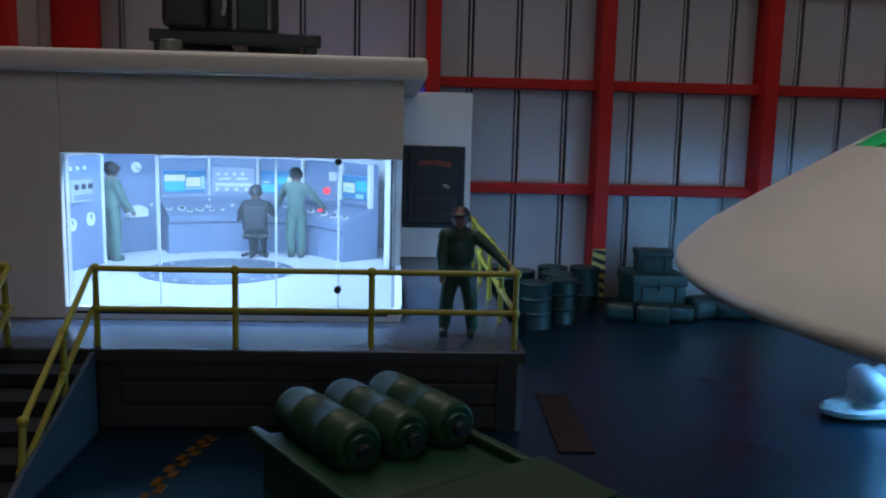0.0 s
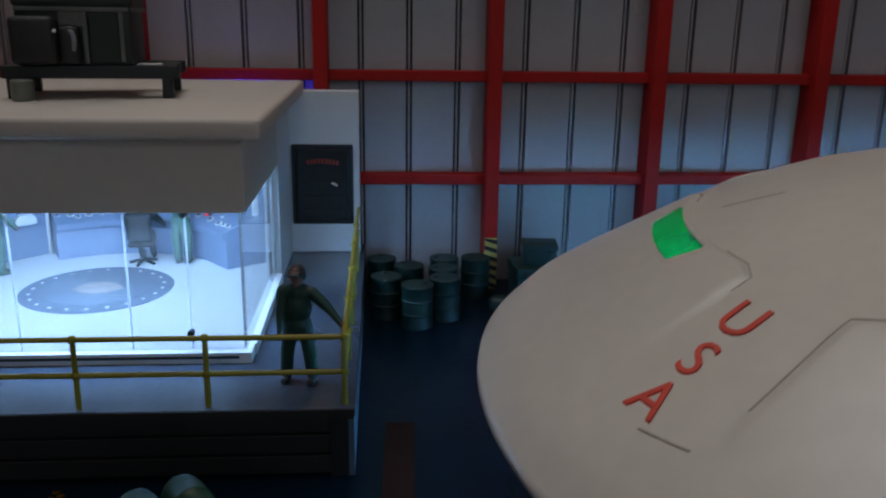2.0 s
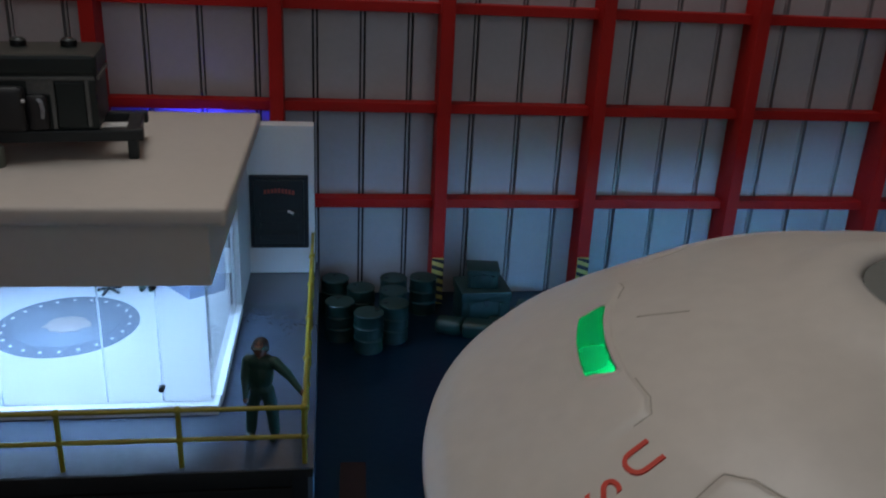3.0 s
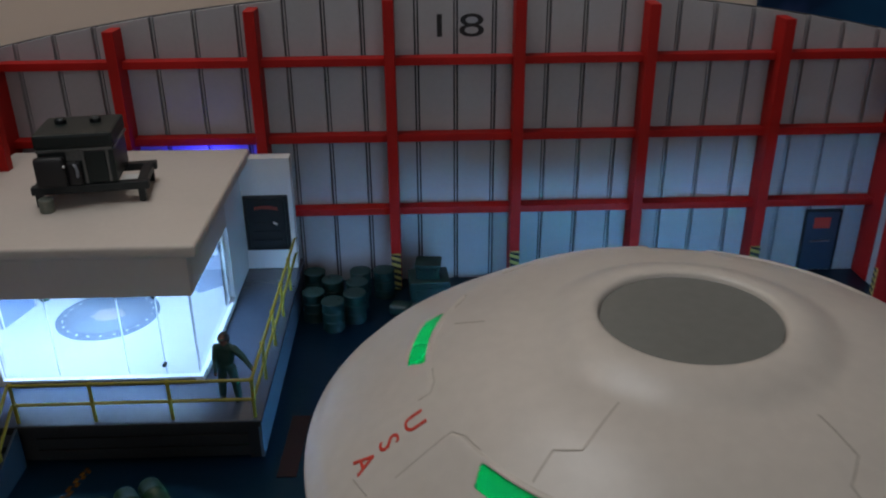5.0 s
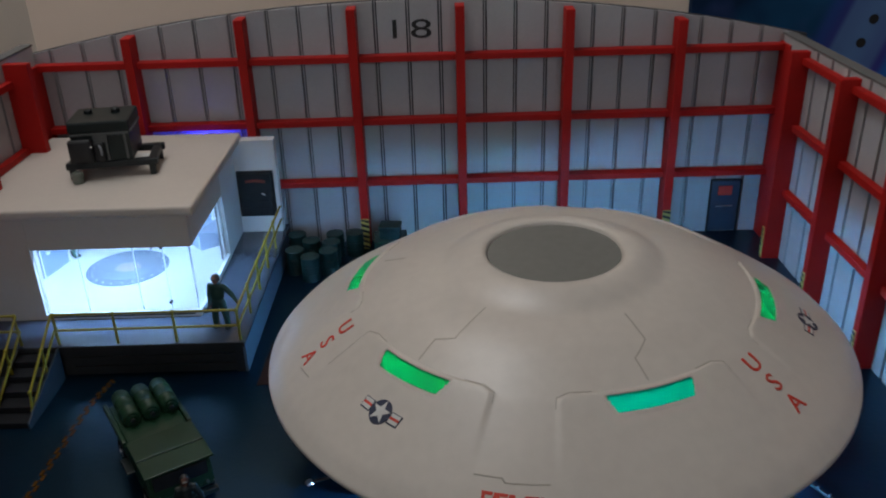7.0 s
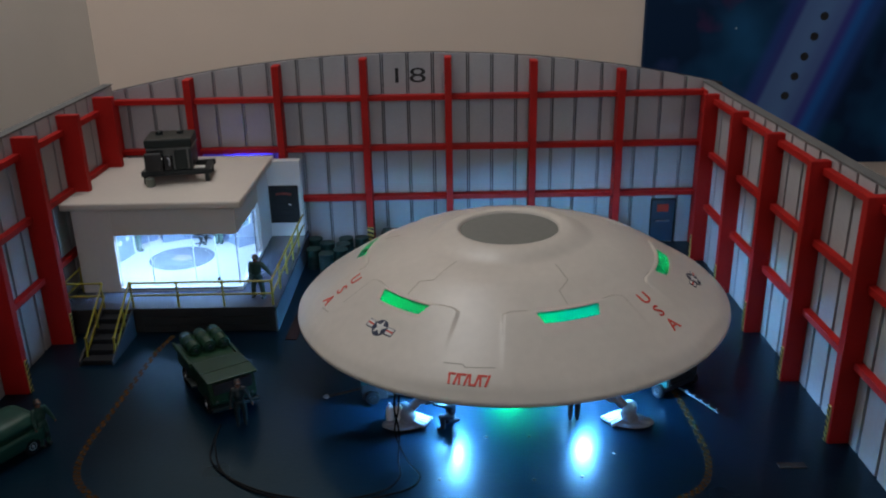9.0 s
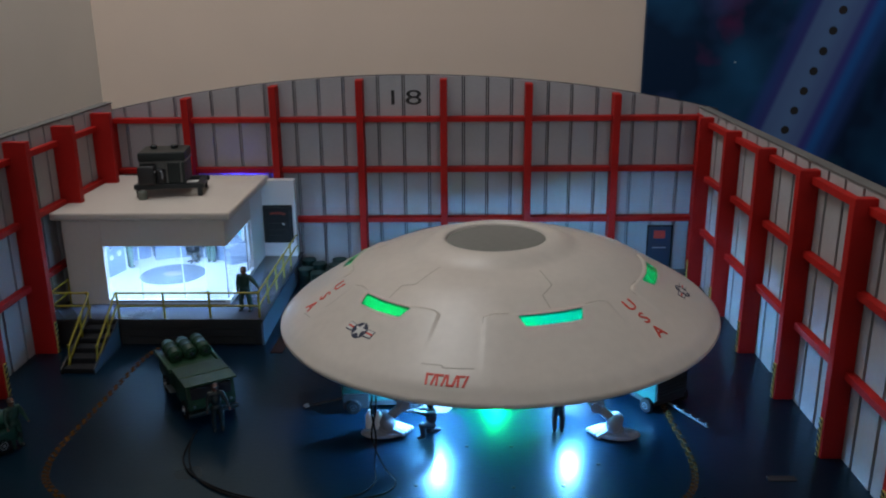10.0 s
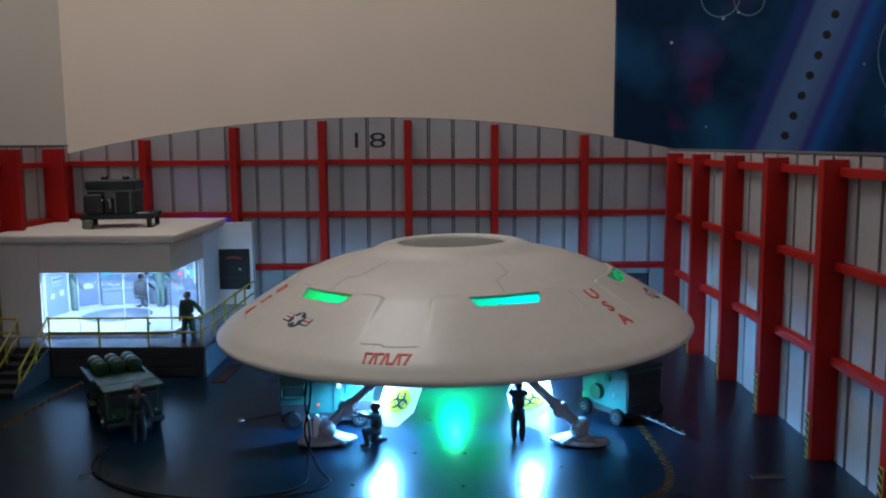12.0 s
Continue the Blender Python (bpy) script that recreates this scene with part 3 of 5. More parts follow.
def rack(at, turn, w, kind):
    """An upright instrument rack with a pale edge; kind 0: meters, switch box and lamps, kind 1: one meter and a paper bin."""
    rack = thing("instrument_rack", at, turn, "grey instrument rack with white gauges, in the control room", "instrument rack", "control room equipment")
    part("body", box(bmn(), -w / 2, w / 2, 0, 0.03, 0, 0.318, 0.004), CONSOLE, rack, "", 0)
    for s in (-1, 1):
        part("edge_strip", box(bmn(), s * w / 2 - 0.004, s * w / 2 + 0.004, -0.006, 0.0, 0, 0.318, 0.002), WHITE, rack, "white edge strip", 0)
    if kind == 0:
        gauge(rack, -0.042, 0, 0.130, 0.018)
        gauge(rack, 0.042, 0, 0.138, 0.020)
        plate = part("switch_box", box(bmn(), -0.052, 0.042, -0.012, 0, 0.190, 0.252, 0.004), PLATE, rack, "pale switch box", 0)
        part("slot", box(bmn(), -0.045, 0.04, -0.0145, -0.012, 0.197, 0.212), CONSOLE, plate, "", 0)
        for k in range(3):
            part("switch", rod(bmn(), (-0.034 + 0.031 * k, -0.012, 0.234), (-0.034 + 0.031 * k, -0.017, 0.234), 0.008, seg=10), BLACK, plate)
            part("lamp_lens", rod(bmn(), (-0.045 + 0.033 * k, 0, 0.285), (-0.045 + 0.033 * k, -0.005, 0.285), 0.006, seg=10), DIAL, rack)
    else:
        gauge(rack, 0.025, 0, 0.272, 0.017)
        bm = prism(bmn(), [(-0.035, 0.0), (0.035, 0.0), (0.033, 0.022), (0.02, 0.034), (0.0, 0.038), (-0.02, 0.034), (-0.033, 0.022)], -0.02, 0)
        bmesh.ops.translate(bm, vec=(0.02, 0, 0.115), verts=bm.verts[:])
        part("paper_bin", bm, WHITE, rack, "white rounded bin", 0)
        part("lamp_lens", rod(bmn(), (0.075, 0, 0.15), (0.075, -0.005, 0.15), 0.005, seg=10), DIAL, rack)


def desk_console(angle, w, kind):
    """A desk with a sloping control top and an upright panel behind it; kind: what the panel carries."""
    rnd = random.Random(kind + 3)

    def up(z):
        return 0.186 + (z - 0.246) * 0.70

    desk = thing("control_desk", arc_at(angle), angle - 90, ("grey control desk below a bright data screen", "grey control desk below a lamp panel", "grey control desk below a cyan screen", "grey control desk with a red warning lamp", "grey control desk below a pale screen")[kind], "control desk", "control room equipment")
    bm = bmn()
    prism(bm, [(-0.10, 0), (0.035, 0), (0.035, 0.300), (0.014, 0.300), (0.0, 0.158), (-0.115, 0.120), (-0.115, 0.100), (-0.10, 0.094)], -w / 2, w / 2)
    bmesh.ops.transform(bm, matrix=Matrix(((0, 1, 0, 0), (1, 0, 0, 0), (0, 0, 1, 0), (0, 0, 0, 1))), verts=bm.verts[:])
    bmesh.ops.recalc_face_normals(bm, faces=bm.faces[:])
    bmesh.ops.bevel(bm, geom=bm.edges[:], offset=0.002, segments=1, affect="EDGES")
    part("body", bm, CONSOLE, desk, "", 0)
    part("edge_strip", box(bmn(), w / 2 - 0.004, w / 2 + 0.004, -0.008, 0.012, 0.162, 0.300, 0.002), WHITE, desk, "white edge strip", 0)
    part("shelf_lip", box(bmn(), -w / 2, w / 2, -0.010, 0.004, 0.166, 0.178, 0.003), CONSOLE, desk, "", 0)
    if kind in (0, 2, 4):
        s = part("screen", box(bmn(), -w * 0.44, w * 0.42, -0.002, 0.014, up(0.246), up(0.352), 0.002), SCREEN, desk, "lit data screen", 0)
        rows = {
            0: ((-0.42, -0.02, 0.255, 0.30, SCREENCYAN), (-0.42, 0.0, 0.302, 0.332, WARM), (0.02, 0.32, 0.275, 0.318, WARM), (0.0, 0.40, 0.262, 0.268, SCREENPALE), (0.34, 0.40, 0.262, 0.325, SCREENPALE)),
            2: ((-0.42, -0.10, 0.252, 0.288, SCREENCYAN), (-0.38, -0.24, 0.296, 0.304, SCREENPALE), (-0.06, 0.14, 0.292, 0.325, SCREENCYAN), (0.02, 0.38, 0.256, 0.262, SCREENPALE), (0.16, 0.38, 0.30, 0.328, WARM), (0.02, 0.38, 0.270, 0.275, SCREENPALE)),
            4: ((-0.40, 0.0, 0.275, 0.318, WARM), (-0.34, -0.08, 0.283, 0.300, SCREENPALE), (0.06, 0.40, 0.285, 0.33, SCREENCYAN), (0.06, 0.30, 0.252, 0.27, SCREENPALE)),
        }[kind]
        for n, (u0, u1, z0, z1, mat) in enumerate(rows):
            part("readout", box(bmn(), u0 * w, u1 * w, -0.0035 - 0.0005 * n, -0.001, up(z0), up(z1)), mat, s, "", 0)
    elif kind == 1:
        s = part("instrument_plate", box(bmn(), -w * 0.45, w * 0.44, -0.002, 0.014, up(0.246), up(0.365), 0.002), PLATE, desk, "", 0)
        for k in range(4):
            part("lamp_lens", rod(bmn(), (w * (-0.32 + 0.17 * k), -0.002, up(0.335)), (w * (-0.32 + 0.17 * k), -0.006, up(0.335)), 0.0055, seg=8), DIAL, s)
            part("lamp_lens", rod(bmn(), (w * (-0.34 + 0.2 * k), -0.002, up(0.262)), (w * (-0.34 + 0.2 * k), -0.006, up(0.262)), 0.006, seg=8), DIAL, s)
        for u in (-0.32, 0.05):
            part("key", box(bmn(), u * w, (u + 0.25) * w, -0.005, -0.002, up(0.308), up(0.317)), DIAL, s, "", 0)
        part("strip", box(bmn(), -w * 0.38, w * 0.40, -0.005, -0.002, up(0.276), up(0.292)), DIAL, s, "", 0)
    else:
        part("label_plate", box(bmn(), w * 0.18, w * 0.34, -0.002, 0.012, up(0.32), up(0.36)), DIAL, desk, "", 0)
        part("warning_lamp", rod(bmn(), (w * 0.12, 0.006, up(0.272)), (w * 0.12, -0.006, up(0.272)), 0.011, seg=12), INDICATOR, desk, "lit red lamp")
    for k in range(5):
        x = -w * 0.4 + k * w * 0.2 + rnd.uniform(-0.006, 0.006)
        y = -0.06 + rnd.uniform(-0.02, 0.02)
        z = 0.158 + y * 0.33 - 0.001
        r = rnd.choice((0.006, 0.009, 0.013))
        dial = part("dial", rod(bmn(), (x, y, z), (x, y - 0.002, z + 0.005), r, seg=12), INDICATOR if (kind == 3 and k == 3) else DIAL, desk)
        if r > 0.008 and not (kind == 3 and k == 3):
            part("dial_face", rod(bmn(), (x, y - 0.002, z + 0.005), (x, y - 0.0024, z + 0.006), r * 0.6, seg=12), GUNMETAL, dial)


rack((-1.927, -0.565, FZ), 76, 0.21, 0)
rack((-1.892, -0.245, FZ), 46, 0.19, 1)
for n, a in enumerate((117.5, 97.5, 77.5, 57.5, 38.0)):
    desk_console(a, 0.158, n)


# ---- figurines ----
def fused(bm, voxel):
    """One skin round all the volumes of a bmesh; every face takes the material of the nearest old one."""
    bmesh.ops.triangulate(bm, faces=bm.faces[:])
    tree, kinds = KDTree(len(bm.faces)), []
    for n, f in enumerate(bm.faces):
        tree.insert(f.calc_center_median(), n)
        kinds.append(f.material_index)
    tree.balance()
    me = bpy.data.meshes.new("skin")
    bm.to_mesh(me)
    bm.free()
    ob = new("skin", me)
    mod = ob.modifiers.new("skin", "REMESH")
    mod.mode, mod.voxel_size = "VOXEL", voxel
    bpy.context.view_layer.update()
    out = bmesh.new()
    out.from_mesh(ob.evaluated_get(bpy.context.evaluated_depsgraph_get()).to_mesh())
    bpy.data.objects.remove(ob)
    bpy.data.meshes.remove(me)
    for k in range(2):
        bmesh.ops.smooth_vert(out, verts=out.verts[:], factor=0.5, use_axis_x=True, use_axis_y=True, use_axis_z=True)
    for f in out.faces:
        f.material_index = kinds[tree.find(f.calc_center_median())[1]]
    return out


def figurine(at, turn, label, cloth=0, height=0.27, arms=((-0.2, 0.1, -1), (0.2, 0.1, -1)), stance=0.02, kneel=False, seated=False, group="toy figurines", colours=None, bulk=1.0):
    """A small moulded toy figure as one mesh: overalls, boots, cap; arms: ways of the two arms from the shoulders, facing -y."""
    bm = bmn()
    h = height
    hip = 0.50 * h
    if kneel:
        hip = 0.22 * h
    if seated:
        hip = 0.30 * h
    sh = hip + 0.315 * h
    for s in (-1, 1):
        foot = Vector((s * stance, 0, 0.03 * h))
        top = Vector((s * 0.045 * h, 0, hip))
        if kneel and s > 0:
            knee = top + Vector((0.03 * h, -0.17 * h, 0.06 * h))
            rod(bm, top, knee, 0.070 * h, 0.060 * h, 10, 0, True)
            rod(bm, knee, (knee.x, knee.y + 0.02 * h, 0.04 * h), 0.056 * h, 0.042 * h, 10, 0, True)
            foot = Vector((knee.x, knee.y, 0.03 * h))
        elif kneel:
            knee = Vector((top.x - 0.02 * h, -0.02 * h, 0.05 * h))
            rod(bm, top, knee, 0.072 * h, 0.062 * h, 10, 0, True)
            rod(bm, knee, knee + Vector((0, 0.12 * h, 0)), 0.062 * h, 0.048 * h, 10, 0, True)
            foot = Vector((knee.x, knee.y + 0.16 * h, 0.03 * h))
        elif seated:
            knee = top + Vector((s * 0.02 * h, -0.23 * h, 0))
            rod(bm, top, knee, 0.055 * h, 0.046 * h, 10, 0, True)
            rod(bm, knee, (knee.x, knee.y, 0.05 * h), 0.044 * h, 0.032 * h, 10, 0, True)
            foot = Vector((knee.x, knee.y - 0.01, 0.03 * h))
        else:
            knee = (top + foot) / 2 + Vector((s * 0.004, -0.008 * h, 0.02 * h))
            rod(bm, top, knee, 0.066 * h, 0.056 * h, 10, 0, True)
            rod(bm, knee, foot + Vector((0, 0, 0.05 * h)), 0.056 * h, 0.048 * h, 10, 0, True)
        box(bm, foot.x - 0.028 * h, foot.x + 0.028 * h, foot.y - 0.085 * h, foot.y + 0.04 * h, max(0, foot.z - 0.03 * h), foot.z + 0.025 * h, 0.008 * h, None, 2)
    ball(bm, (0, 0, hip + 0.01 * h), 0.098 * h, (1.05, 0.8, 0.8))
    ball(bm, (0, 0.005 * h, (hip + sh) / 2), 0.112 * h, (1.0, 0.82, 1.4))
    ball(bm, (0, 0.005 * h, sh - 0.045 * h), 0.105 * h, (1.2, 0.74, 0.85))
    for s, way in zip((-1, 1), arms):
        a = Vector((s * 0.112 * h, 0, sh - 0.028 * h))
        d = Vector(way).normalized()
        elbow = a + (d + Vector((s * 0.12, 0.1, -0.08))).normalized() * 0.165 * h
        hand = a + d * 0.325 * h
        rod(bm, a, elbow, 0.050 * h, 0.043 * h, 10, 0, True)
        rod(bm, elbow, hand, 0.037 * h, 0.027 * h, 10, 0, True)
        ball(bm, hand + d * 0.03 * h, 0.028 * h, (1, 1, 1.2), 1, 8)
    rod(bm, (0, 0, sh), (0, -0.005 * h, sh + 0.055 * h), 0.036 * h, 0.034 * h, 10, 1)
    head = Vector((0, -0.012 * h, sh + 0.105 * h))
    ball(bm, head, 0.068 * h, (0.88, 1.0, 1.12), 1)
    ball(bm, head + Vector((0, 0.016 * h, 0.022 * h)), 0.075 * h, (0.95, 1.0, 0.95), 2)
    if cloth != 2:
        for s in (-1, 1):
            ball(bm, head + Vector((s * 0.06 * h, 0.005 * h, 0)), 0.03 * h, (0.7, 1, 1.2), 2, 8)
        box(bm, head.x - 0.045 * h, head.x + 0.045 * h, head.y - 0.10 * h, head.y - 0.02 * h, head.z + 0.022 * h, head.z + 0.034 * h, 0.004 * h, None, 2)
    bmesh.ops.scale(bm, vec=(bulk, bulk, 1), verts=bm.verts[:])
    low = min(v.co.z for v in bm.verts)
    bmesh.ops.translate(bm, vec=(0, 0, -low), verts=bm.verts[:])
    bm = fused(bm, 0.0034)
    mats = colours or ((CLOTH, SKIN, BOOT), (DARKCLOTH, SKIN, BOOT), (CLOTH, SKIN, BOOT))[cloth]
    ob = part("figurine", bm, mats, None, label, 50, at, turn)
    return tagged(ob, label, "figurine", group)


figurine((-0.905, -1.175, DECK), -12, "toy figurine in green overalls and dark headset by the railing", arms=((0.02, -0.32, -0.9), (0.80, -0.28, -0.70)), stance=0.029, height=0.28, bulk=1.06)
figurine((-1.892, -0.41, FZ), 132, "toy figurine in green overalls toned as brightly lit, at the instrument rack", height=0.295, arms=((0.05, -0.45, -0.75), (-0.02, -0.5, -0.75)), stance=0.016, colours=(LITCLOTH, SKIN, BOOT))
figurine((-1.36, -0.30, FZ), 172, "toy figurine in green overalls standing at the control desk", height=0.285, arms=((-0.45, -0.6, -0.7), (0.4, -0.7, -0.6)), stance=0.016, colours=(LITCLOTH, SKIN, BOOT))

stool = thing("swivel_chair", (-1.485, -0.30, FZ), 185, "small dark swivel chair at the control desk", "chair")
part("seat", box(bmn(), -0.040, 0.040, -0.045, 0.04, 0.062, 0.080, 0.009), BLACK, stool, "", 60)
part("backrest", box(bmn(), -0.038, 0.038, 0.038, 0.054, 0.088, 0.172, 0.012), BLACK, stool, "", 60)
part("back_bar", box(bmn(), -0.008, 0.008, 0.040, 0.048, 0.070, 0.095, 0.003), GUNMETAL, stool, "", 0)
part("stem", rod(bmn(), (0, 0, 0.016), (0, 0, 0.062), 0.007, seg=8), GUNMETAL, stool)
for k in range(5):
    c, d = math.cos(k * math.tau / 5), math.sin(k * math.tau / 5)
    part("foot", rod(bmn(), (0, 0, 0.016), (0.042 * c, 0.042 * d, 0.006), 0.006, 0.005, 8, ball=True), GUNMETAL, stool)
figurine((-1.485, -0.30, FZ), 185, "seated toy figurine in dark green at the control desk", 1, 0.285, ((-0.25, -0.7, -0.5), (0.25, -0.7, -0.5)), seated=True, colours=(DARKOLIVE, SKIN, BOOT))

# annexe with the steel hatch
annexe = thing("annexe", (-0.916, -0.078, DECK), 0, "white block beside the control room with dark steel hatch", "annexe")
part("block", box(bmn(), -0.125, 0.125, 0.0, 0.07, 0, 0.565, 0.003), WHITE, annexe, "", 0)
hatch = part("hatch", box(bmn(), -0.108, 0.104, -0.014, 0, 0.105, 0.385, 0.006), GUNMETAL, annexe, "dark steel hatch", 0)
part("hatch_frame", box(bmn(), -0.092, 0.088, -0.02, -0.014, 0.12, 0.37, 0.006), GUNMETAL, hatch, "", 0)
for k in range(3):
    part("rib", box(bmn(), -0.07, 0.066, -0.025, -0.02, 0.14 + 0.045 * k, 0.165 + 0.045 * k, 0.003), GUNMETAL, hatch, "", 0)
bm = bmn()
for k in range(9):
    box(bm, -0.055 + 0.0125 * k, -0.046 + 0.0125 * k, -0.0225, -0.02, 0.318 + 0.004 * math.sin(k * 0.5), 0.332 + 0.006 * math.sin(k * 0.42))
part("warning_mark", bm, shade("dull_red_ink", (0.34, 0.05, 0.03), 0.6), hatch, "faded red warning mark", 0)
part("hatch_handle", rod(bmn(), (0.03, -0.028, 0.255), (0.05, -0.028, 0.245), 0.005, seg=8), STEEL, hatch)

# the machine on the roof
ROOF = 0.768
WORN = shade("worn_grey", (0.15, 0.155, 0.15), 0.55, vary=0.3, grain=500)
unit = thing("roof_unit", (-1.50, -0.575, ROOF), 8, "dark green ventilation unit on a four-legged stand", "ventilation unit")
for y in (-0.115, 0.115):
    part("beam", box(bmn(), -0.20, 0.235, y - 0.018, y + 0.018, 0.052, 0.085, 0.005), GUNMETAL, unit, "", 0)
for x in (-0.175, 0.02, 0.205):
    part("cross_beam", box(bmn(), x - 0.02, x + 0.02, -0.097, 0.097, 0.054, 0.083, 0.004), GUNMETAL, unit, "", 0)
for x in (-0.175, 0.205):
    for y in (-0.115, 0.115):
        part("leg", box(bmn(), x - 0.014, x + 0.014, y - 0.014, y + 0.014, 0.0, 0.053, 0.004), GUNMETAL, unit, "", 0)
body = part("housing", box(bmn(), -0.155, 0.125, -0.125, 0.13, 0.083, 0.275, 0.012), DARKOLIVE, unit)
part("lid", box(bmn(), -0.16, 0.13, -0.13, 0.135, 0.231, 0.288, 0.012), DARKOLIVE, unit, "bevelled lid", 0)
part("trim", box(bmn(), -0.152, 0.122, -0.1335, -0.125, 0.220, 0.230, 0.002), WORN, body, "worn pale edge", 0)
part("trim", box(bmn(), 0.125, 0.1335, -0.12, 0.125, 0.220, 0.230, 0.002), WORN, body, "", 0)
part("panel", box(bmn(), 0.020, 0.094, -0.130, -0.125, 0.092, 0.215, 0.004), DARKOLIVE, body, "", 0)
for x0, x1, z in ((0.008, 0.018, 0.090), (0.096, 0.106, 0.094)):
    part("strip", box(bmn(), x0, x1, -0.1335, -0.125, z, 0.220, 0.002), WORN, body, "", 0)
part("patch", box(bmn(), -0.048, 0.008, -0.130, -0.125, 0.183, 0.220), WORN, body, "bare grey patch", 0)
part("intake_box", box(bmn(), -0.164, -0.052, -0.168, -0.124, 0.088, 0.208, 0.016), BLACK, body, "black intake box", 60)
motor = part("motor_cover", box(bmn(), -0.054, 0.002, -0.152, -0.124, 0.088, 0.186, 0.017), BLACK, body, "black rounded motor cover", 60)
grip = [(-0.020, -0.150, 0.172), (-0.012, -0.162, 0.168), (-0.009, -0.164, 0.150), (-0.014, -0.150, 0.126)]
bm = bmn()
for a, b in zip(grip, grip[1:]):
    rod(bm, a, b, 0.0055, seg=8, ball=True)
part("grab_handle", bm, PADGREY, motor, "pale bent handle")
part("stud", ball(bmn(), (-0.055, -0.162, 0.172), 0.006, seg=8), DIAL, motor, "small pale stud")
for x in (-0.085, 0.045):
    part("cap", lathe(bmn(), [(0.022, 0.29), (0.022, 0.305), (0.014, 0.312)], 12, (x, 0.03, 0)), GUNMETAL, unit)
part("plate", box(bmn(), 0.127, 0.19, -0.097, -0.04, 0.083, 0.087, 0.001), DECALWHITE, unit, "pale plate", 0)
cup = tagged(part("canister", lathe(bmn(), [(0.026, 0), (0.028, 0.004), (0.028, 0.05), (0.024, 0.054)], 16), shade("canister_grey", (0.16, 0.18, 0.15), 0.4), None, "", 40, (-1.615, -0.765, ROOF)), "small grey-green canister standing on the roof", "canister")
# ---- the saucer ----
SC = (0.583, -1.715)
TOP = [(1.138, 0.386), (1.136, 0.398), (1.122, 0.412), (1.088, 0.445), (1.03, 0.482), (0.937, 0.537), (0.775, 0.628), (0.68, 0.670), (0.60, 0.700), (0.52, 0.721), (0.46, 0.732), (0.43, 0.737), (0.405, 0.746), (0.37, 0.764), (0.345, 0.774), (0.32, 0.781), (0.30, 0.783), (0.275, 0.781), (0.262, 0.774)]
UNDER = [(0.10, 0.255), (0.30, 0.262), (0.60, 0.290), (0.90, 0.335), (1.06, 0.360), (1.11, 0.369), (1.133, 0.377)]
WINDOWS = (285.9, 226.0, 166.8, 345.6, 46.0, 106.0)
PROFILE_R, PROFILE_Z = [p[0] for p in TOP[::-1]], [p[1] for p in TOP[::-1]]


def ease(x):
    x = min(1.0, max(0.0, x))
    return x * x * (3 - 2 * x)


def raised(angle, r):
    """The broad plate that rises round every window and runs out towards the rim."""
    off = min(abs((angle - a + 180) % 360 - 180) for a in WINDOWS)
    side = ease((22.8 - off) / 1.0)
    corner = ease((r - 0.748 - max(0.0, off - 19.5) * 0.006) / 0.012)
    return 0.0076 * side * corner * ease((1.07 - r) / 0.30)


def hull(angle, r, lift=0.0):
    """A point on the upper hull, by its angle in degrees and its radius."""
    z = float(np.interp(r, PROFILE_R, PROFILE_Z)) + raised(angle, r)
    return Vector((r * math.cos(radians(angle)), r * math.sin(radians(angle)), z + lift))


def hull_body():
    """The hull: turned below, and above a fine turned sheet with the raised plates."""
    bm, seg = bmn(), 600
    radii = [1.138, 1.136, 1.13, 1.122, 1.105] + [1.09 - 0.02 * k for k in range(15)] + [0.785, 0.775, 0.768, 0.764, 0.760, 0.756, 0.752, 0.748, 0.744, 0.735] + [0.70 - 0.025 * k for k in range(9)] + [0.485 - 0.0125 * k for k in range(16)] + [0.285, 0.275, 0.262]
    rings = [[bm.verts.new((r * math.cos(k * math.tau / seg), r * math.sin(k * math.tau / seg), z)) for k in range(seg)] for r, z in UNDER]
    rings += [[bm.verts.new(hull(k * 360 / seg, r)) for k in range(seg)] for r in radii]
    rings.append([bm.verts.new((0.258 * math.cos(k * math.tau / seg), 0.258 * math.sin(k * math.tau / seg), 0.74)) for k in range(seg)])
    levels = [1.2] * len(UNDER) + radii + [0.258]
    for n, (lo, hi) in enumerate(zip(rings, rings[1:])):
        r = (levels[n] + levels[n + 1]) / 2
        for k in range(seg):
            off = min(abs(((k + 0.5) * 360 / seg - a + 180) % 360 - 180) for a in WINDOWS)
            if 0.767 < r < 0.825 and off < 11.6 - (r - 0.768) * 31:
                continue  # the window openings
            bm.faces.new((lo[k], lo[(k + 1) % seg], hi[(k + 1) % seg], hi[k]))
    bm.faces.new(rings[0][::-1])
    bm.faces.new(rings[-1])
    return bm


saucer = thing("saucer", (SC[0], SC[1], 0), 0, "white model flying saucer with green windows and red lettering", "saucer")
part("body", hull_body(), HULL, saucer, "", 60)
part("dome", lathe(bmn(), [(0.256, 0.735), (0.256, 0.766), (0.20, 0.769), (0.10, 0.772), (0.02, 0.773)], 96), MESHTOP, saucer, "grey translucent disc", 60)


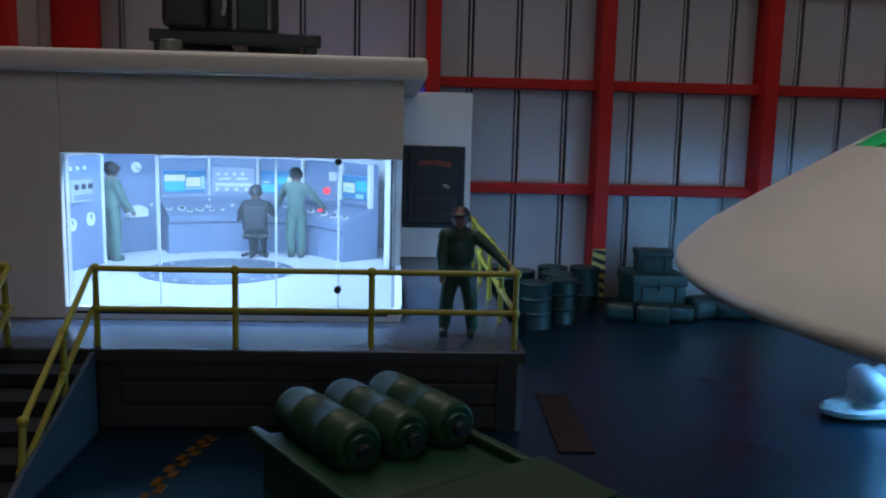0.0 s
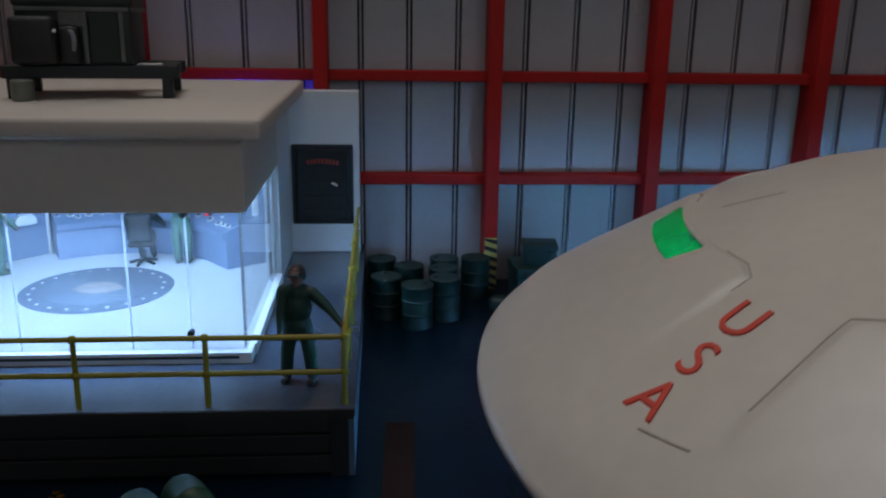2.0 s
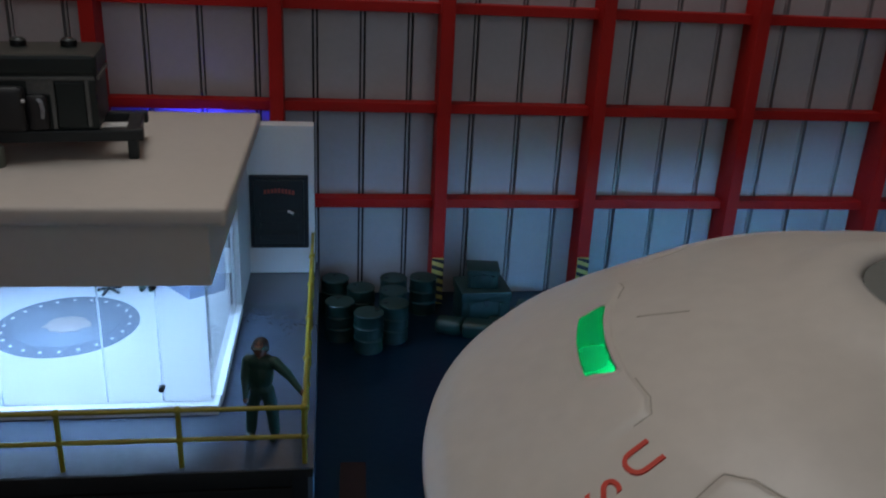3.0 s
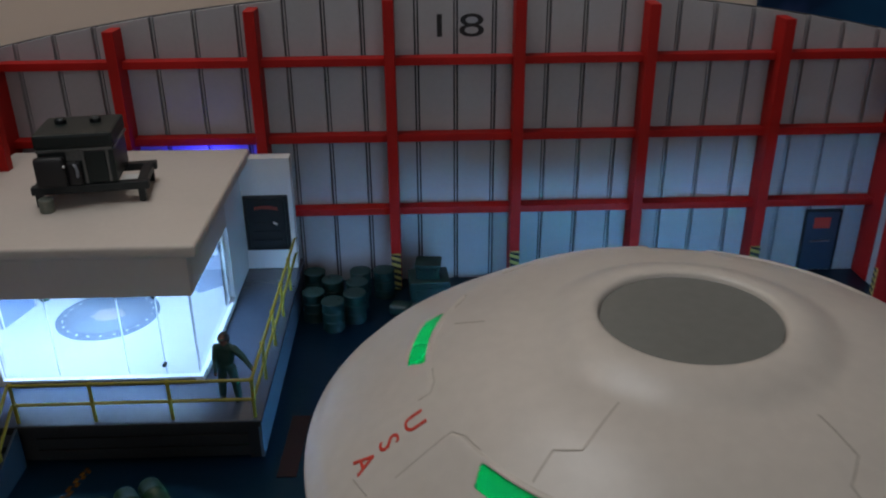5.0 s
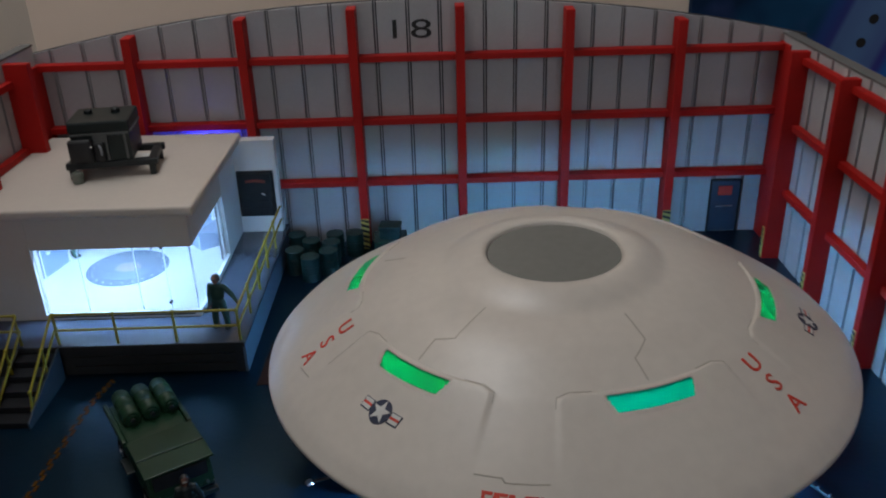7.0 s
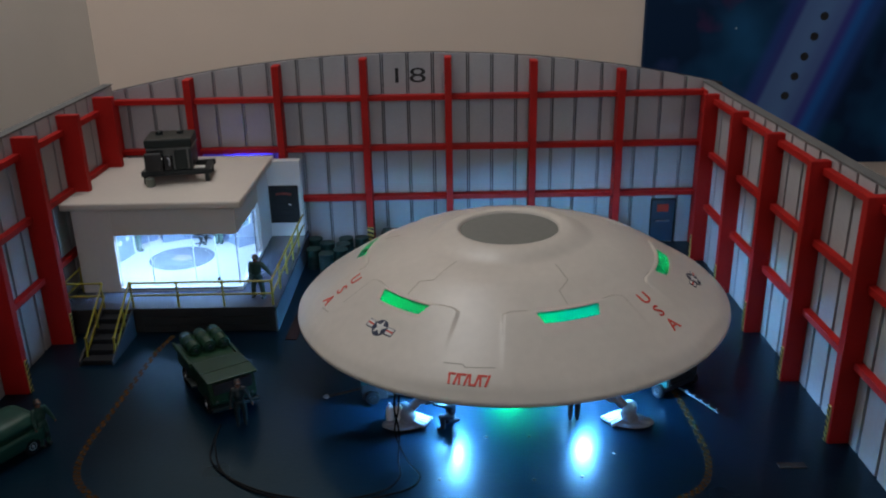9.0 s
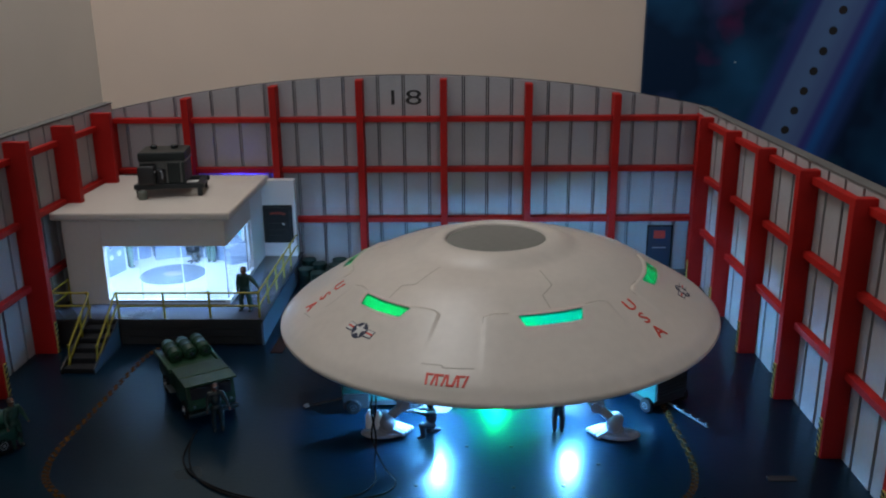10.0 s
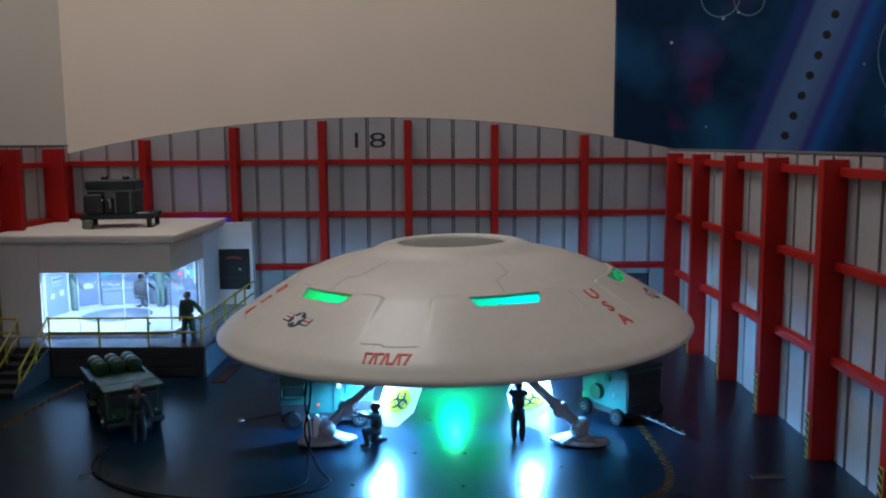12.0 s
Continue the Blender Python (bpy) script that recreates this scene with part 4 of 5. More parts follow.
def hull_patch(name, a0, a1, b0, b1, r0, r1, lift, material, label=""):
    """A curved plate on the hull between two radii, its inner edge from a0 to a1, its outer from b0 to b1."""
    bm, na, nr = bmn(), 14, 4
    def sheet(up):
        return [[bm.verts.new(hull((a0 + (b0 - a0) * j / nr) * (1 - i / na) + (a1 + (b1 - a1) * j / nr) * i / na, r0 + (r1 - r0) * j / nr, up)) for i in range(na + 1)] for j in range(nr + 1)]
    up, low = sheet(lift), sheet(lift - 0.006)
    for j in range(nr):
        for i in range(na):
            bm.faces.new((up[j][i], up[j + 1][i], up[j + 1][i + 1], up[j][i + 1]))
            bm.faces.new((low[j][i], low[j][i + 1], low[j + 1][i + 1], low[j + 1][i]))
    rim = [(0, i) for i in range(na + 1)] + [(j, na) for j in range(1, nr + 1)] + [(nr, i) for i in range(na - 1, -1, -1)] + [(j, 0) for j in range(nr - 1, 0, -1)]
    for (j, i), (q, p) in zip(rim, rim[1:] + rim[:1]):
        bm.faces.new((up[j][i], up[q][p], low[q][p], low[j][i]))
    bmesh.ops.recalc_face_normals(bm, faces=bm.faces[:])
    return part(name, bm, material, saucer, label, 40)


def window_frame(a):
    """The raised lip round a window opening, and the walls of the recess."""
    bm, n = bmn(), 10
    def loop(grow, lift):
        w0, w1, r0, r1 = 11.3 + grow * 75, 9.6 + grow * 75, 0.768 - grow, 0.822 + grow
        ends = [(-w0, r0), (w0, r0), (w1, r1), (-w1, r1)]
        out = []
        for k, (p, q) in enumerate(ends):
            (bp, bq), (fp, fq) = ends[k - 1], ends[(k + 1) % 4]
            ca, cr = 0.9 + grow * 40, 0.011 + grow * 0.6
            back = (math.copysign(ca, bp - p), 0.0) if k in (1, 3) else (0.0, math.copysign(cr, bq - q))
            fore = (math.copysign(ca, fp - p), 0.0) if k in (0, 2) else (0.0, math.copysign(cr, fq - q))
            for j in range(7):
                t = j / 6
                out.append(bm.verts.new(hull(a + p + back[0] * (1 - t) ** 2 + fore[0] * t ** 2, q + back[1] * (1 - t) ** 2 + fore[1] * t ** 2, lift)))
            for j in range(1, n):
                t = j / n
                sp, sq, ep, eq = p + fore[0], q + fore[1], fp - (fore[0] and math.copysign(ca, fp - p)), fq - (fore[1] and math.copysign(cr, fq - q))
                out.append(bm.verts.new(hull(a + sp + (ep - sp) * t, sq + (eq - sq) * t, lift)))
        return out
    loops = [loop(0.014, -0.006), loop(0.0125, 0.0006), loop(0.002, 0.0014), loop(0.0, -0.001), loop(0.0, -0.012)]
    for lo, hi in zip(loops, loops[1:]):
        for k in range(len(lo)):
            bm.faces.new((lo[k], lo[(k + 1) % len(lo)], hi[(k + 1) % len(lo)], hi[k]))
    bmesh.ops.recalc_face_normals(bm, faces=bm.faces[:])
    return part("window_frame", bm, HULL, saucer, "", 40)


for n, a in enumerate(WINDOWS):
    window_frame(a)
    hull_patch("window", a - 11.5, a + 11.5, a - 9.8, a + 9.8, 0.767, 0.823, -0.0015, TEALWIN if n == 0 else GREENWIN, "green translucent window")


def hull_line(points, w=0.0024, material=None):
    """A narrow seam on the hull along points of (angle, radius)."""
    bm, path = bmn(), []
    for (a0, r0), (a1, r1) in zip(points, points[1:]):
        for k in range(8):
            path.append((a0 + (a1 - a0) * k / 8, r0 + (r1 - r0) * k / 8))
    path.append(points[-1])
    rows = []
    for k, (a, r) in enumerate(path):
        p = hull(a, r, 0.0012)
        q = hull(*path[min(k + 1, len(path) - 1)]) - hull(*path[max(k - 1, 0)])
        side = q.cross(Vector((0, 0, 1))).normalized() * w
        rows.append((bm.verts.new(p - side), bm.verts.new(p + side)))
    for a, b in zip(rows, rows[1:]):
        bm.faces.new((a[0], a[1], b[1], b[0]))
    bmesh.ops.recalc_face_normals(bm, faces=bm.faces[:])
    bmesh.ops.solidify(bm, geom=bm.faces[:], thickness=0.002)
    return part("seam", bm, material or SEAM, saucer, "", 0)


for line in (
    [(249, 1.002), (254, 1.0), (254.6, 1.012), (262.2, 1.006)],
    [(197.4, 1.015), (202.2, 1.003)],
    [(231, 0.45), (230.3, 0.62), (224.6, 0.65), (225.2, 0.74)],
    [(293.5, 0.47), (292.7, 0.598), (286.1, 0.655), (286.5, 0.735)],
    [(166, 0.60), (163, 0.70)],
):
    hull_line(line)
# thin darker lines along the edges of the raised plates
PLATELINE = shade("hull_plate_line", (0.47, 0.43, 0.37), 0.6)
for a in WINDOWS:
    for s in (-1, 1):
        edge = [(a + s * 14.2, 0.7465), (a + s * 19.5, 0.7465), (a + s * 22.6, 0.765), (a + s * 22.8, 0.80)]
        hull_line(edge + [(a + s * 22.8, 0.93)] if (a, s) == (226.0, -1) else edge, 0.0014, PLATELINE)


def on_hull(bm, angle, r, turn, lift):
    """Lays flat letters or shapes on the hull; turn: degrees from upright towards the rim."""
    bmesh.ops.subdivide_edges(bm, edges=bm.edges[:], cuts=1)
    c, s = math.cos(radians(turn)), math.sin(radians(turn))
    for v in bm.verts:
        u, w = v.co.x * c - v.co.y * s, v.co.x * s + v.co.y * c
        rr = r - w * 0.88
        v.co = hull(angle + math.degrees(u / rr), rr, lift)
    ext = bmesh.ops.extrude_face_region(bm, geom=bm.faces[:])
    bmesh.ops.translate(bm, vec=(0, 0, -lift - 0.003), verts=[g for g in ext["geom"] if isinstance(g, bmesh.types.BMVert)])
    bmesh.ops.recalc_face_normals(bm, faces=bm.faces[:])
    return bm


for angles, radii in (((194.6, 195.3, 195.9), (0.831, 0.907, 0.980)), ((315.6, 315.7, 315.8), (0.824, 0.902, 0.979))):
    for ch, a, r in zip("USA", angles, radii):
        part("letter", on_hull(letters(ch, 0.090, 1.08), a, r, 0, 0.0035), DECALRED, saucer, "red decal letter", 0)


def disc_fill(r, n=24):
    bm = bmn()
    bm.faces.new([bm.verts.new((r * math.cos(k * math.tau / n), r * math.sin(k * math.tau / n), 0)) for k in range(n)])
    bmesh.ops.triangulate(bm, faces=bm.faces[:])
    return bm


def flat(points):
    bm = bmn()
    bm.faces.new([bm.verts.new((x, y, 0)) for x, y in points])
    bmesh.ops.triangulate(bm, faces=bm.faces[:])
    return bm


for a, turn in ((225.8, -3), (346.5, -3)):
    r = 0.933 if a < 300 else 0.947
    mark = part("roundel", on_hull(disc_fill(0.043), a, r, turn, 0.003), DECALBLUE, saucer, "navy and white star roundel", 0)
    star = [(0.040 * (1 if k % 2 == 0 else 0.40) * math.sin(k * math.tau / 10), 0.040 * (1 if k % 2 == 0 else 0.40) * math.cos(k * math.tau / 10)) for k in range(10)]
    part("star", on_hull(flat(star), a, r, turn, 0.0045), DECALWHITE, mark, "", 0)
    for s in (-1, 1):
        part("bar", on_hull(flat([(s * 0.043, -0.020), (s * 0.088, -0.020), (s * 0.088, 0.020), (s * 0.043, 0.020)][::s]), a, r, turn, 0.003), DECALBLUE, mark, "", 0)
        for y in (-0.0105, 0.0105):
            part("stripe", on_hull(flat([(s * 0.046, y - 0.006), (s * 0.085, y - 0.006), (s * 0.085, y + 0.006), (s * 0.046, y + 0.006)][::s]), a, r, turn, 0.0042), DECALWHITE, mark, "", 0)
        part("stripe", on_hull(flat([(s * 0.046, -0.004), (s * 0.085, -0.004), (s * 0.085, 0.004), (s * 0.046, 0.004)][::s]), a, r, turn, 0.0044), DECALRED, mark, "", 0)
# a red mark near the rim
for k in range(8):
    u = -0.080 + k * 0.0228
    lean = 0.012 if k % 2 else -0.004
    part("mark_bar", on_hull(flat([(u - 0.0045, -0.026), (u + 0.0055, -0.026), (u + 0.0055 + lean, 0.026), (u - 0.0045 + lean, 0.026)]), 255.9, 1.064, 0, 0.003), DECALRED, saucer, "", 0)
for k in (0, 2, 4, 6):
    u = -0.080 + k * 0.0228
    top = k != 4
    part("mark_bar", on_hull(flat([(u - 0.002, 0.018 if top else -0.026), (u + 0.024, 0.018 if top else -0.026), (u + 0.026, 0.026 if top else -0.018), (u - 0.002, 0.026 if top else -0.018)]), 255.9, 1.064, 0, 0.0033), DECALRED, saucer, "", 0)


def landing_leg(foot, inner):
    """A landing leg: strut from the hull, knee and ankle above its pad."""
    bm = bmn()
    f, i = Vector(foot), Vector(inner)
    out = Vector((f.x - i.x, f.y - i.y, 0)).normalized()
    ankle = f + Vector((0, 0, 0.072))
    knee = f - out * 0.085 + Vector((0, 0, 0.142))
    way = (i - knee).normalized()
    rod(bm, i, knee, 0.0185, 0.0185, 16)
    side = way.cross(Vector((0, 0, 1))).normalized()
    rod(bm, knee - side * 0.030, knee + side * 0.030, 0.027, 0.027, 16)
    rod(bm, knee + way * 0.045, knee + way * 0.02, 0.025, 0.025, 16)
    rod(bm, knee, ankle, 0.022, 0.022, 16)
    rod(bm, ankle - side * 0.034, ankle + side * 0.034, 0.036, 0.036, 18, ball=True)
    rod(bm, ankle, f + Vector((0, 0, 0.03)), 0.034, 0.046, 16)
    return bm


def pad(foot, turn):
    """A shoe-like pad: dark sole, low rounded upper with a heel, and ribs fanned over the inner end."""
    m = Matrix.Translation(foot) @ Matrix.Rotation(radians(turn), 4, "Z") @ Matrix.Diagonal((1.30, 0.72, 1, 1))
    bm = lathe(bmn(), [(0.076, 0.006), (0.086, 0.011), (0.087, 0.022), (0.080, 0.027), (0.070, 0.022), (0.050, 0.030), (0.030, 0.042)], 36, m=m)
    shoe = part("foot_pad", bm, PADGREY, saucer, "rounded pale grey foot pad", 50)
    part("sole", lathe(bmn(), [(0.076, 0.0), (0.081, 0.002), (0.081, 0.007)], 36, m=m), RUBBER, shoe, "dark sole")
    inward = -1 if foot[0] > 0 else 1
    for k in range(7):
        y = -0.072 + 0.024 * k
        a, b = m @ Vector((inward * (0.092 - abs(y) * 0.55), y, 0.016)), m @ Vector((inward * 0.004, y * 0.5, 0.052))
        part("rib", rod(bmn(), a, b, 0.0120, 0.0095, seg=10, ball=True), PADGREY, shoe)
    heel = lathe(bmn(), [(0.034, 0.012), (0.036, 0.024), (0.028, 0.036), (0.012, 0.040)], 20, m=m @ Matrix.Translation((-inward * 0.058, 0, 0)))
    part("heel", heel, PADGREY, shoe)


FEET = {"a": (-0.546, -0.640), "b": (0.530, -0.655), "c": (-0.560, 0.53), "d": (0.540, 0.53)}
for fx, fy in FEET.values():
    s = 1 if fx > 0 else -1
    part("landing_leg", landing_leg((fx, fy, 0), (fx * 0.52, fy * 0.86, 0.30)), PADGREY, saucer, "white landing leg with ball ankle")
    pad((fx, fy, 0), -14 * s)

TREFOIL = shade("biohazard_black", (0.015, 0.015, 0.01), 0.6)


def gear_door(at, turn, tilt, lean):
    """An octagonal gear door with a round yellow warning sign."""
    m = Matrix.Translation(at) @ Matrix.Rotation(radians(turn), 4, "Z") @ Matrix.Rotation(radians(tilt), 4, "X") @ Matrix.Rotation(radians(lean), 4, "Y") @ Matrix.Diagonal((1.1, 1, 1.04, 1))
    bm = prism(bmn(), [(-0.085, 0.06), (-0.055, 0.12), (0.06, 0.12), (0.095, 0.09), (0.095, -0.045), (0.035, -0.12), (-0.03, -0.12), (-0.085, -0.07)], 0, 0.012)
    bmesh.ops.transform(bm, matrix=m, verts=bm.verts[:])
    door = part("gear_door", bm, WHITE, saucer, "white eight-sided gear door", 0)
    bm = rod(bmn(), (0, -0.003, 0), (0, 0.0, 0), 0.058, seg=28)
    bmesh.ops.transform(bm, matrix=m, verts=bm.verts[:])
    sign = part("warning_sign", bm, shade("warning_yellow", (0.62, 0.50, 0.03), 0.5), door, "yellow biohazard sign")
    bm = bmn()
    for k in range(3):
        a = radians(90 + 120 * k)
        cx, cz = 0.024 * math.cos(a), 0.024 * math.sin(a)
        n = 20
        for j in range(n):
            t0, t1 = a + radians(30 + 300 * j / n), a + radians(30 + 300 * (j + 1) / n)
            v = [bm.verts.new((cx + q * math.cos(t), -0.0045, cz + q * math.sin(t))) for q, t in ((0.014, t0), (0.014, t1), (0.0225, t1), (0.0225, t0))]
            bm.faces.new(v)
    n = 24
    for j in range(n):
        t0, t1 = math.tau * j / n, math.tau * (j + 1) / n
        bm.faces.new([bm.verts.new((q * math.cos(t), -0.0042, q * math.sin(t))) for q, t in ((0.022, t0), (0.022, t1), (0.027, t1), (0.027, t0))])
    bmesh.ops.remove_doubles(bm, verts=bm.verts[:], dist=0.0001)
    bmesh.ops.transform(bm, matrix=m, verts=bm.verts[:])
    part("trefoil", bm, TREFOIL, sign, "black biohazard trefoil", 0)


gear_door((-0.247, -0.440, 0.125), 36, 10, 17)
gear_door((0.335, -0.440, 0.130), 8, 29, -15)
# unseen rear doors, added to keep the rear diodes' light off the middle floor
gear_door((-0.36, 0.375, 0.135), 173, 3, 0)
gear_door((0.38, 0.375, 0.135), 187, 3, 0)
# added disc: its emission stands for the hatch lamp's green on the belly
part("belly_glow", lathe(bmn(), [(0.27, 0.245), (0.285, 0.249), (0.285, 0.2605)], 48), shade("belly_glow_green", (0.02, 0.3, 0.1), 0.3, emit=(0.0, 0.75, 0.16), power=2.6), saucer, "glowing green disc for the lamp-lit belly")
part("lamp_stem", rod(bmn(), (0, 0, 0.18), (0, 0, 0.25), 0.007, seg=10), GUNMETAL, saucer)
part("hatch_lamp", lathe(bmn(), [(0.006, 0.160), (0.018, 0.164), (0.022, 0.18)], 20), shade("lamp_green", (0.02, 0.3, 0.2), 0.3, emit=(0.4, 1.0, 0.9), power=15.0), saucer, "bright green belly lamp")
# the last two diodes are unseen and go with the added rear lights
for x, y in ((-0.323, -0.540), (0.357, -0.540), (-0.403, 0.405), (0.417, 0.405)):
    part("gear_lamp", rod(bmn(), (x, y, 0.248), (x, y, 0.305), 0.016, seg=12), shade("diode_white", (0.8, 0.8, 0.8), 0.3, emit=(0.7, 0.88, 1.0), power=8.0), saucer, "lit white diode")


# the hull sits a little askew on its legs, higher on the side away from the control room
LEAN = Matrix.Translation((0.0105 * U, 0, 0.014 * U)) @ Matrix.Rotation(radians(-1.2), 4, "Y")
for ob in saucer.children:
    if ob.name.split(".")[0] not in ("landing_leg", "foot_pad", "gear_door"):
        ob.matrix_basis = LEAN @ ob.matrix_basis


# ---- cables ----
def spline(points, steps=10):
    """A smooth line through points."""
    p = [Vector(points[0])] + [Vector(q) for q in points] + [Vector(points[-1])]
    out = []
    for k in range(1, len(p) - 2):
        for s in range(steps):
            t = s / steps
            out.append(0.5 * (2 * p[k] + (p[k + 1] - p[k - 1]) * t + (2 * p[k - 1] - 5 * p[k] + 4 * p[k + 1] - p[k + 2]) * t * t + (3 * p[k] - p[k - 1] - 3 * p[k + 1] + p[k + 2]) * t ** 3))
    return out + [p[-1]]


def tube(bm, points, r, seg=8, mi=0):
    rings = []
    for k, q in enumerate(points):
        d = points[min(k + 1, len(points) - 1)] - points[max(k - 1, 0)]
        turn = d.to_track_quat("Z", "Y").to_matrix()
        rings.append([bm.verts.new(q + turn @ Vector((r * math.cos(j * math.tau / seg), r * math.sin(j * math.tau / seg), 0))) for j in range(seg)])
    for lo, hi in zip(rings, rings[1:]):
        for j in range(seg):
            bm.faces.new((lo[j], lo[(j + 1) % seg], hi[(j + 1) % seg], hi[j])).material_index = mi
    bm.faces.new(rings[0][::-1])
    bm.faces.new(rings[-1])
    return bm


for k, (dx, bow) in enumerate(((0.0, 0.0), (0.018, 0.09))):
    pts = [(0.005 + dx, -2.62, 0.345), (0.0 + dx, -2.63, 0.26), (0.018 - dx, -2.65, 0.15), (0.012 + bow * 0.45, -2.69, 0.03), (0.02 + bow, -2.78, 0.006), (-0.06 + bow, -2.88, 0.006), (-0.28, -2.93 - bow * 0.3, 0.006), (-0.55, -2.87 - bow * 0.2, 0.006), (-0.76, -2.74, 0.006), (-0.86, -2.60 + bow, 0.006), (-0.88, -2.42 + bow, 0.006)]
    tagged(part("cable", tube(bmn(), spline(pts), 0.0042), RUBBER, None, "", 60), "thin black cable from the saucer trailing over the floor", "cable", "saucer cables")

# ---- vehicles ----
def wheel(owner, x, y, r, w, at_z=None):
    s = 1 if x > 0 else -1
    bm = lathe(bmn(), [(r * 0.5, -w / 2), (r * 0.86, -w / 2), (r, -w * 0.32), (r, w * 0.32), (r * 0.86, w / 2), (r * 0.5, w / 2)], 20, m=Matrix.Translation((x, y, at_z or r)) @ Matrix.Rotation(radians(90), 4, "Y"))
    wh = part("wheel", bm, RUBBER, owner)
    bm = lathe(bmn(), [(r * 0.5, 0), (r * 0.46, w * 0.1), (r * 0.2, w * 0.05), (r * 0.16, w * 0.22), (r * 0.05, w * 0.24)], 16, m=Matrix.Translation((x + s * w * 0.42, y, at_z or r)) @ Matrix.Rotation(radians(90 * s), 4, "Y"))
    part("hub", bm, STEEL, wh, "bare metal hub")


loader = thing("cylinder_truck", (-1.005, -1.94, 0), 33, "olive green ground truck carrying three cylinders", "truck")
part("chassis", box(bmn(), -0.10, 0.10, -0.31, 0.22, 0.040, 0.075, 0.004), DARKOLIVE, loader, "", 0)
part("body", box(bmn(), -0.118, 0.118, -0.16, 0.23, 0.072, 0.185, 0.010), OLIVE, loader, "", 60)
bm = bmn()
prism(bm, [(-0.33, 0.085), (-0.31, 0.06), (-0.10, 0.06), (-0.10, 0.198), (-0.30, 0.198), (-0.315, 0.15)], -0.118, 0.118)
bmesh.ops.transform(bm, matrix=Matrix(((0, 1, 0, 0), (1, 0, 0, 0), (0, 0, 1, 0), (0, 0, 0, 1))), verts=bm.verts[:])
bmesh.ops.recalc_face_normals(bm, faces=bm.faces[:])
bmesh.ops.bevel(bm, geom=bm.edges[:], offset=0.006, segments=2, affect="EDGES")
part("cab", bm, OLIVE, loader, "flat-topped olive cab", 40)
part("roof_plate", box(bmn(), -0.127, 0.127, -0.335, -0.225, 0.199, 0.209, 0.004), OLIVE, loader, "", 0)
part("roof_plate", box(bmn(), -0.127, 0.127, -0.22, -0.085, 0.199, 0.209, 0.004), OLIVE, loader, "", 0)
part("windscreen", box(bmn(), -0.10, 0.10, -0.322, -0.300, 0.125, 0.185, 0.004), BLACK, loader, "dark cab opening", 0)
for x in (-0.09, 0.09):
    part("headlight", rod(bmn(), (x, -0.326, 0.095), (x, -0.335, 0.095), 0.006, seg=12), STEEL, loader)
part("bumper", box(bmn(), -0.122, 0.122, -0.35, -0.325, 0.045, 0.066, 0.005), DARKOLIVE, loader, "", 0)
part("side_rail", box(bmn(), -0.134, -0.118, -0.06, 0.24, 0.172, 0.196, 0.004), OLIVE, loader, "", 0)
part("side_rail", box(bmn(), 0.118, 0.134, -0.06, 0.24, 0.172, 0.196, 0.004), OLIVE, loader, "", 0)
part("step", box(bmn(), -0.15, -0.118, -0.12, -0.02, 0.09, 0.10, 0.003), DARKOLIVE, loader, "", 0)
for x in (-0.105, 0.105):
    for y in (-0.25, 0.10):
        wheel(loader, x, y, 0.052, 0.036)
for k, x in enumerate((-0.076, 0.0, 0.076)):
    m = Matrix.Translation((x + 0.012, 0.040, 0.212)) @ Matrix.Rotation(radians(-90), 4, "X") @ Matrix.Diagonal((0.9, 0.9, 0.80, 1))
    bm = lathe(bmn(), [(0.022, 0.0), (0.024, 0.006), (0.032, 0.006), (0.038, 0.012), (0.040, 0.02), (0.040, 0.07), (0.0415, 0.073), (0.0415, 0.082), (0.040, 0.085), (0.040, 0.16), (0.0415, 0.163), (0.0415, 0.172), (0.040, 0.175), (0.040, 0.219), (0.037, 0.238), (0.028, 0.246), (0.010, 0.248)], 24, m=m)
    bmesh.ops.recalc_face_normals(bm, faces=bm.faces[:])
    c = thing("gas_cylinder", (0, 0, 0), 0, "olive green steel cylinder lying on the truck", "cylinder", "cylinders on the truck")
    c.matrix_basis = loader.matrix_basis.copy()
    part("shell", bm, OLIVE, c, "", 40)
    part("valve", rod(bmn(), (x + 0.012, 0.042, 0.212), (x + 0.012, 0.028, 0.212), 0.010, seg=12), GUNMETAL, c, "small dark valve")
figurine((-0.775, -2.32, 0), 20, "toy figurine in green overalls standing beside the truck", arms=((-0.2, -0.2, -1), (0.35, -0.3, -0.9)), stance=0.018, height=0.25, colours=(DARKOLIVE, SKIN, BOOT))

TUGGREEN = shade("tractor_green", (0.003, 0.050, 0.036), 0.5, vary=0.2, grain=350)
tug = thing("tow_tractor", (-1.86, -2.60, 0), -30, "small dull green tow tractor near the hangar wall", "tractor")
part("body", box(bmn(), -0.115, 0.115, -0.21, 0.21, 0.036, 0.118, 0.022), TUGGREEN, tug, "", 60)
part("hood", box(bmn(), -0.105, 0.105, -0.12, 0.20, 0.105, 0.190, 0.045), TUGGREEN, tug, "rounded hood", 60)
part("bumper", box(bmn(), -0.118, 0.118, 0.205, 0.222, 0.045, 0.075, 0.006), DARKOLIVE, tug, "", 0)
part("seat", box(bmn(), -0.06, 0.06, -0.19, -0.13, 0.112, 0.15, 0.010), BLACK, tug, "", 60)
for x in (-0.10, 0.10):
    for y in (-0.13, 0.13):
        wheel(tug, x, y, 0.042, 0.03)
figurine((-1.675, -2.475, 0), 60, "toy figurine in green overalls beside the tow tractor", arms=((-0.2, -0.3, -1), (0.3, -0.3, -0.9)), stance=0.018, height=0.25)


DULLSTEEL = shade("dull_steel", (0.10, 0.105, 0.11), 0.45, metal=0.4)
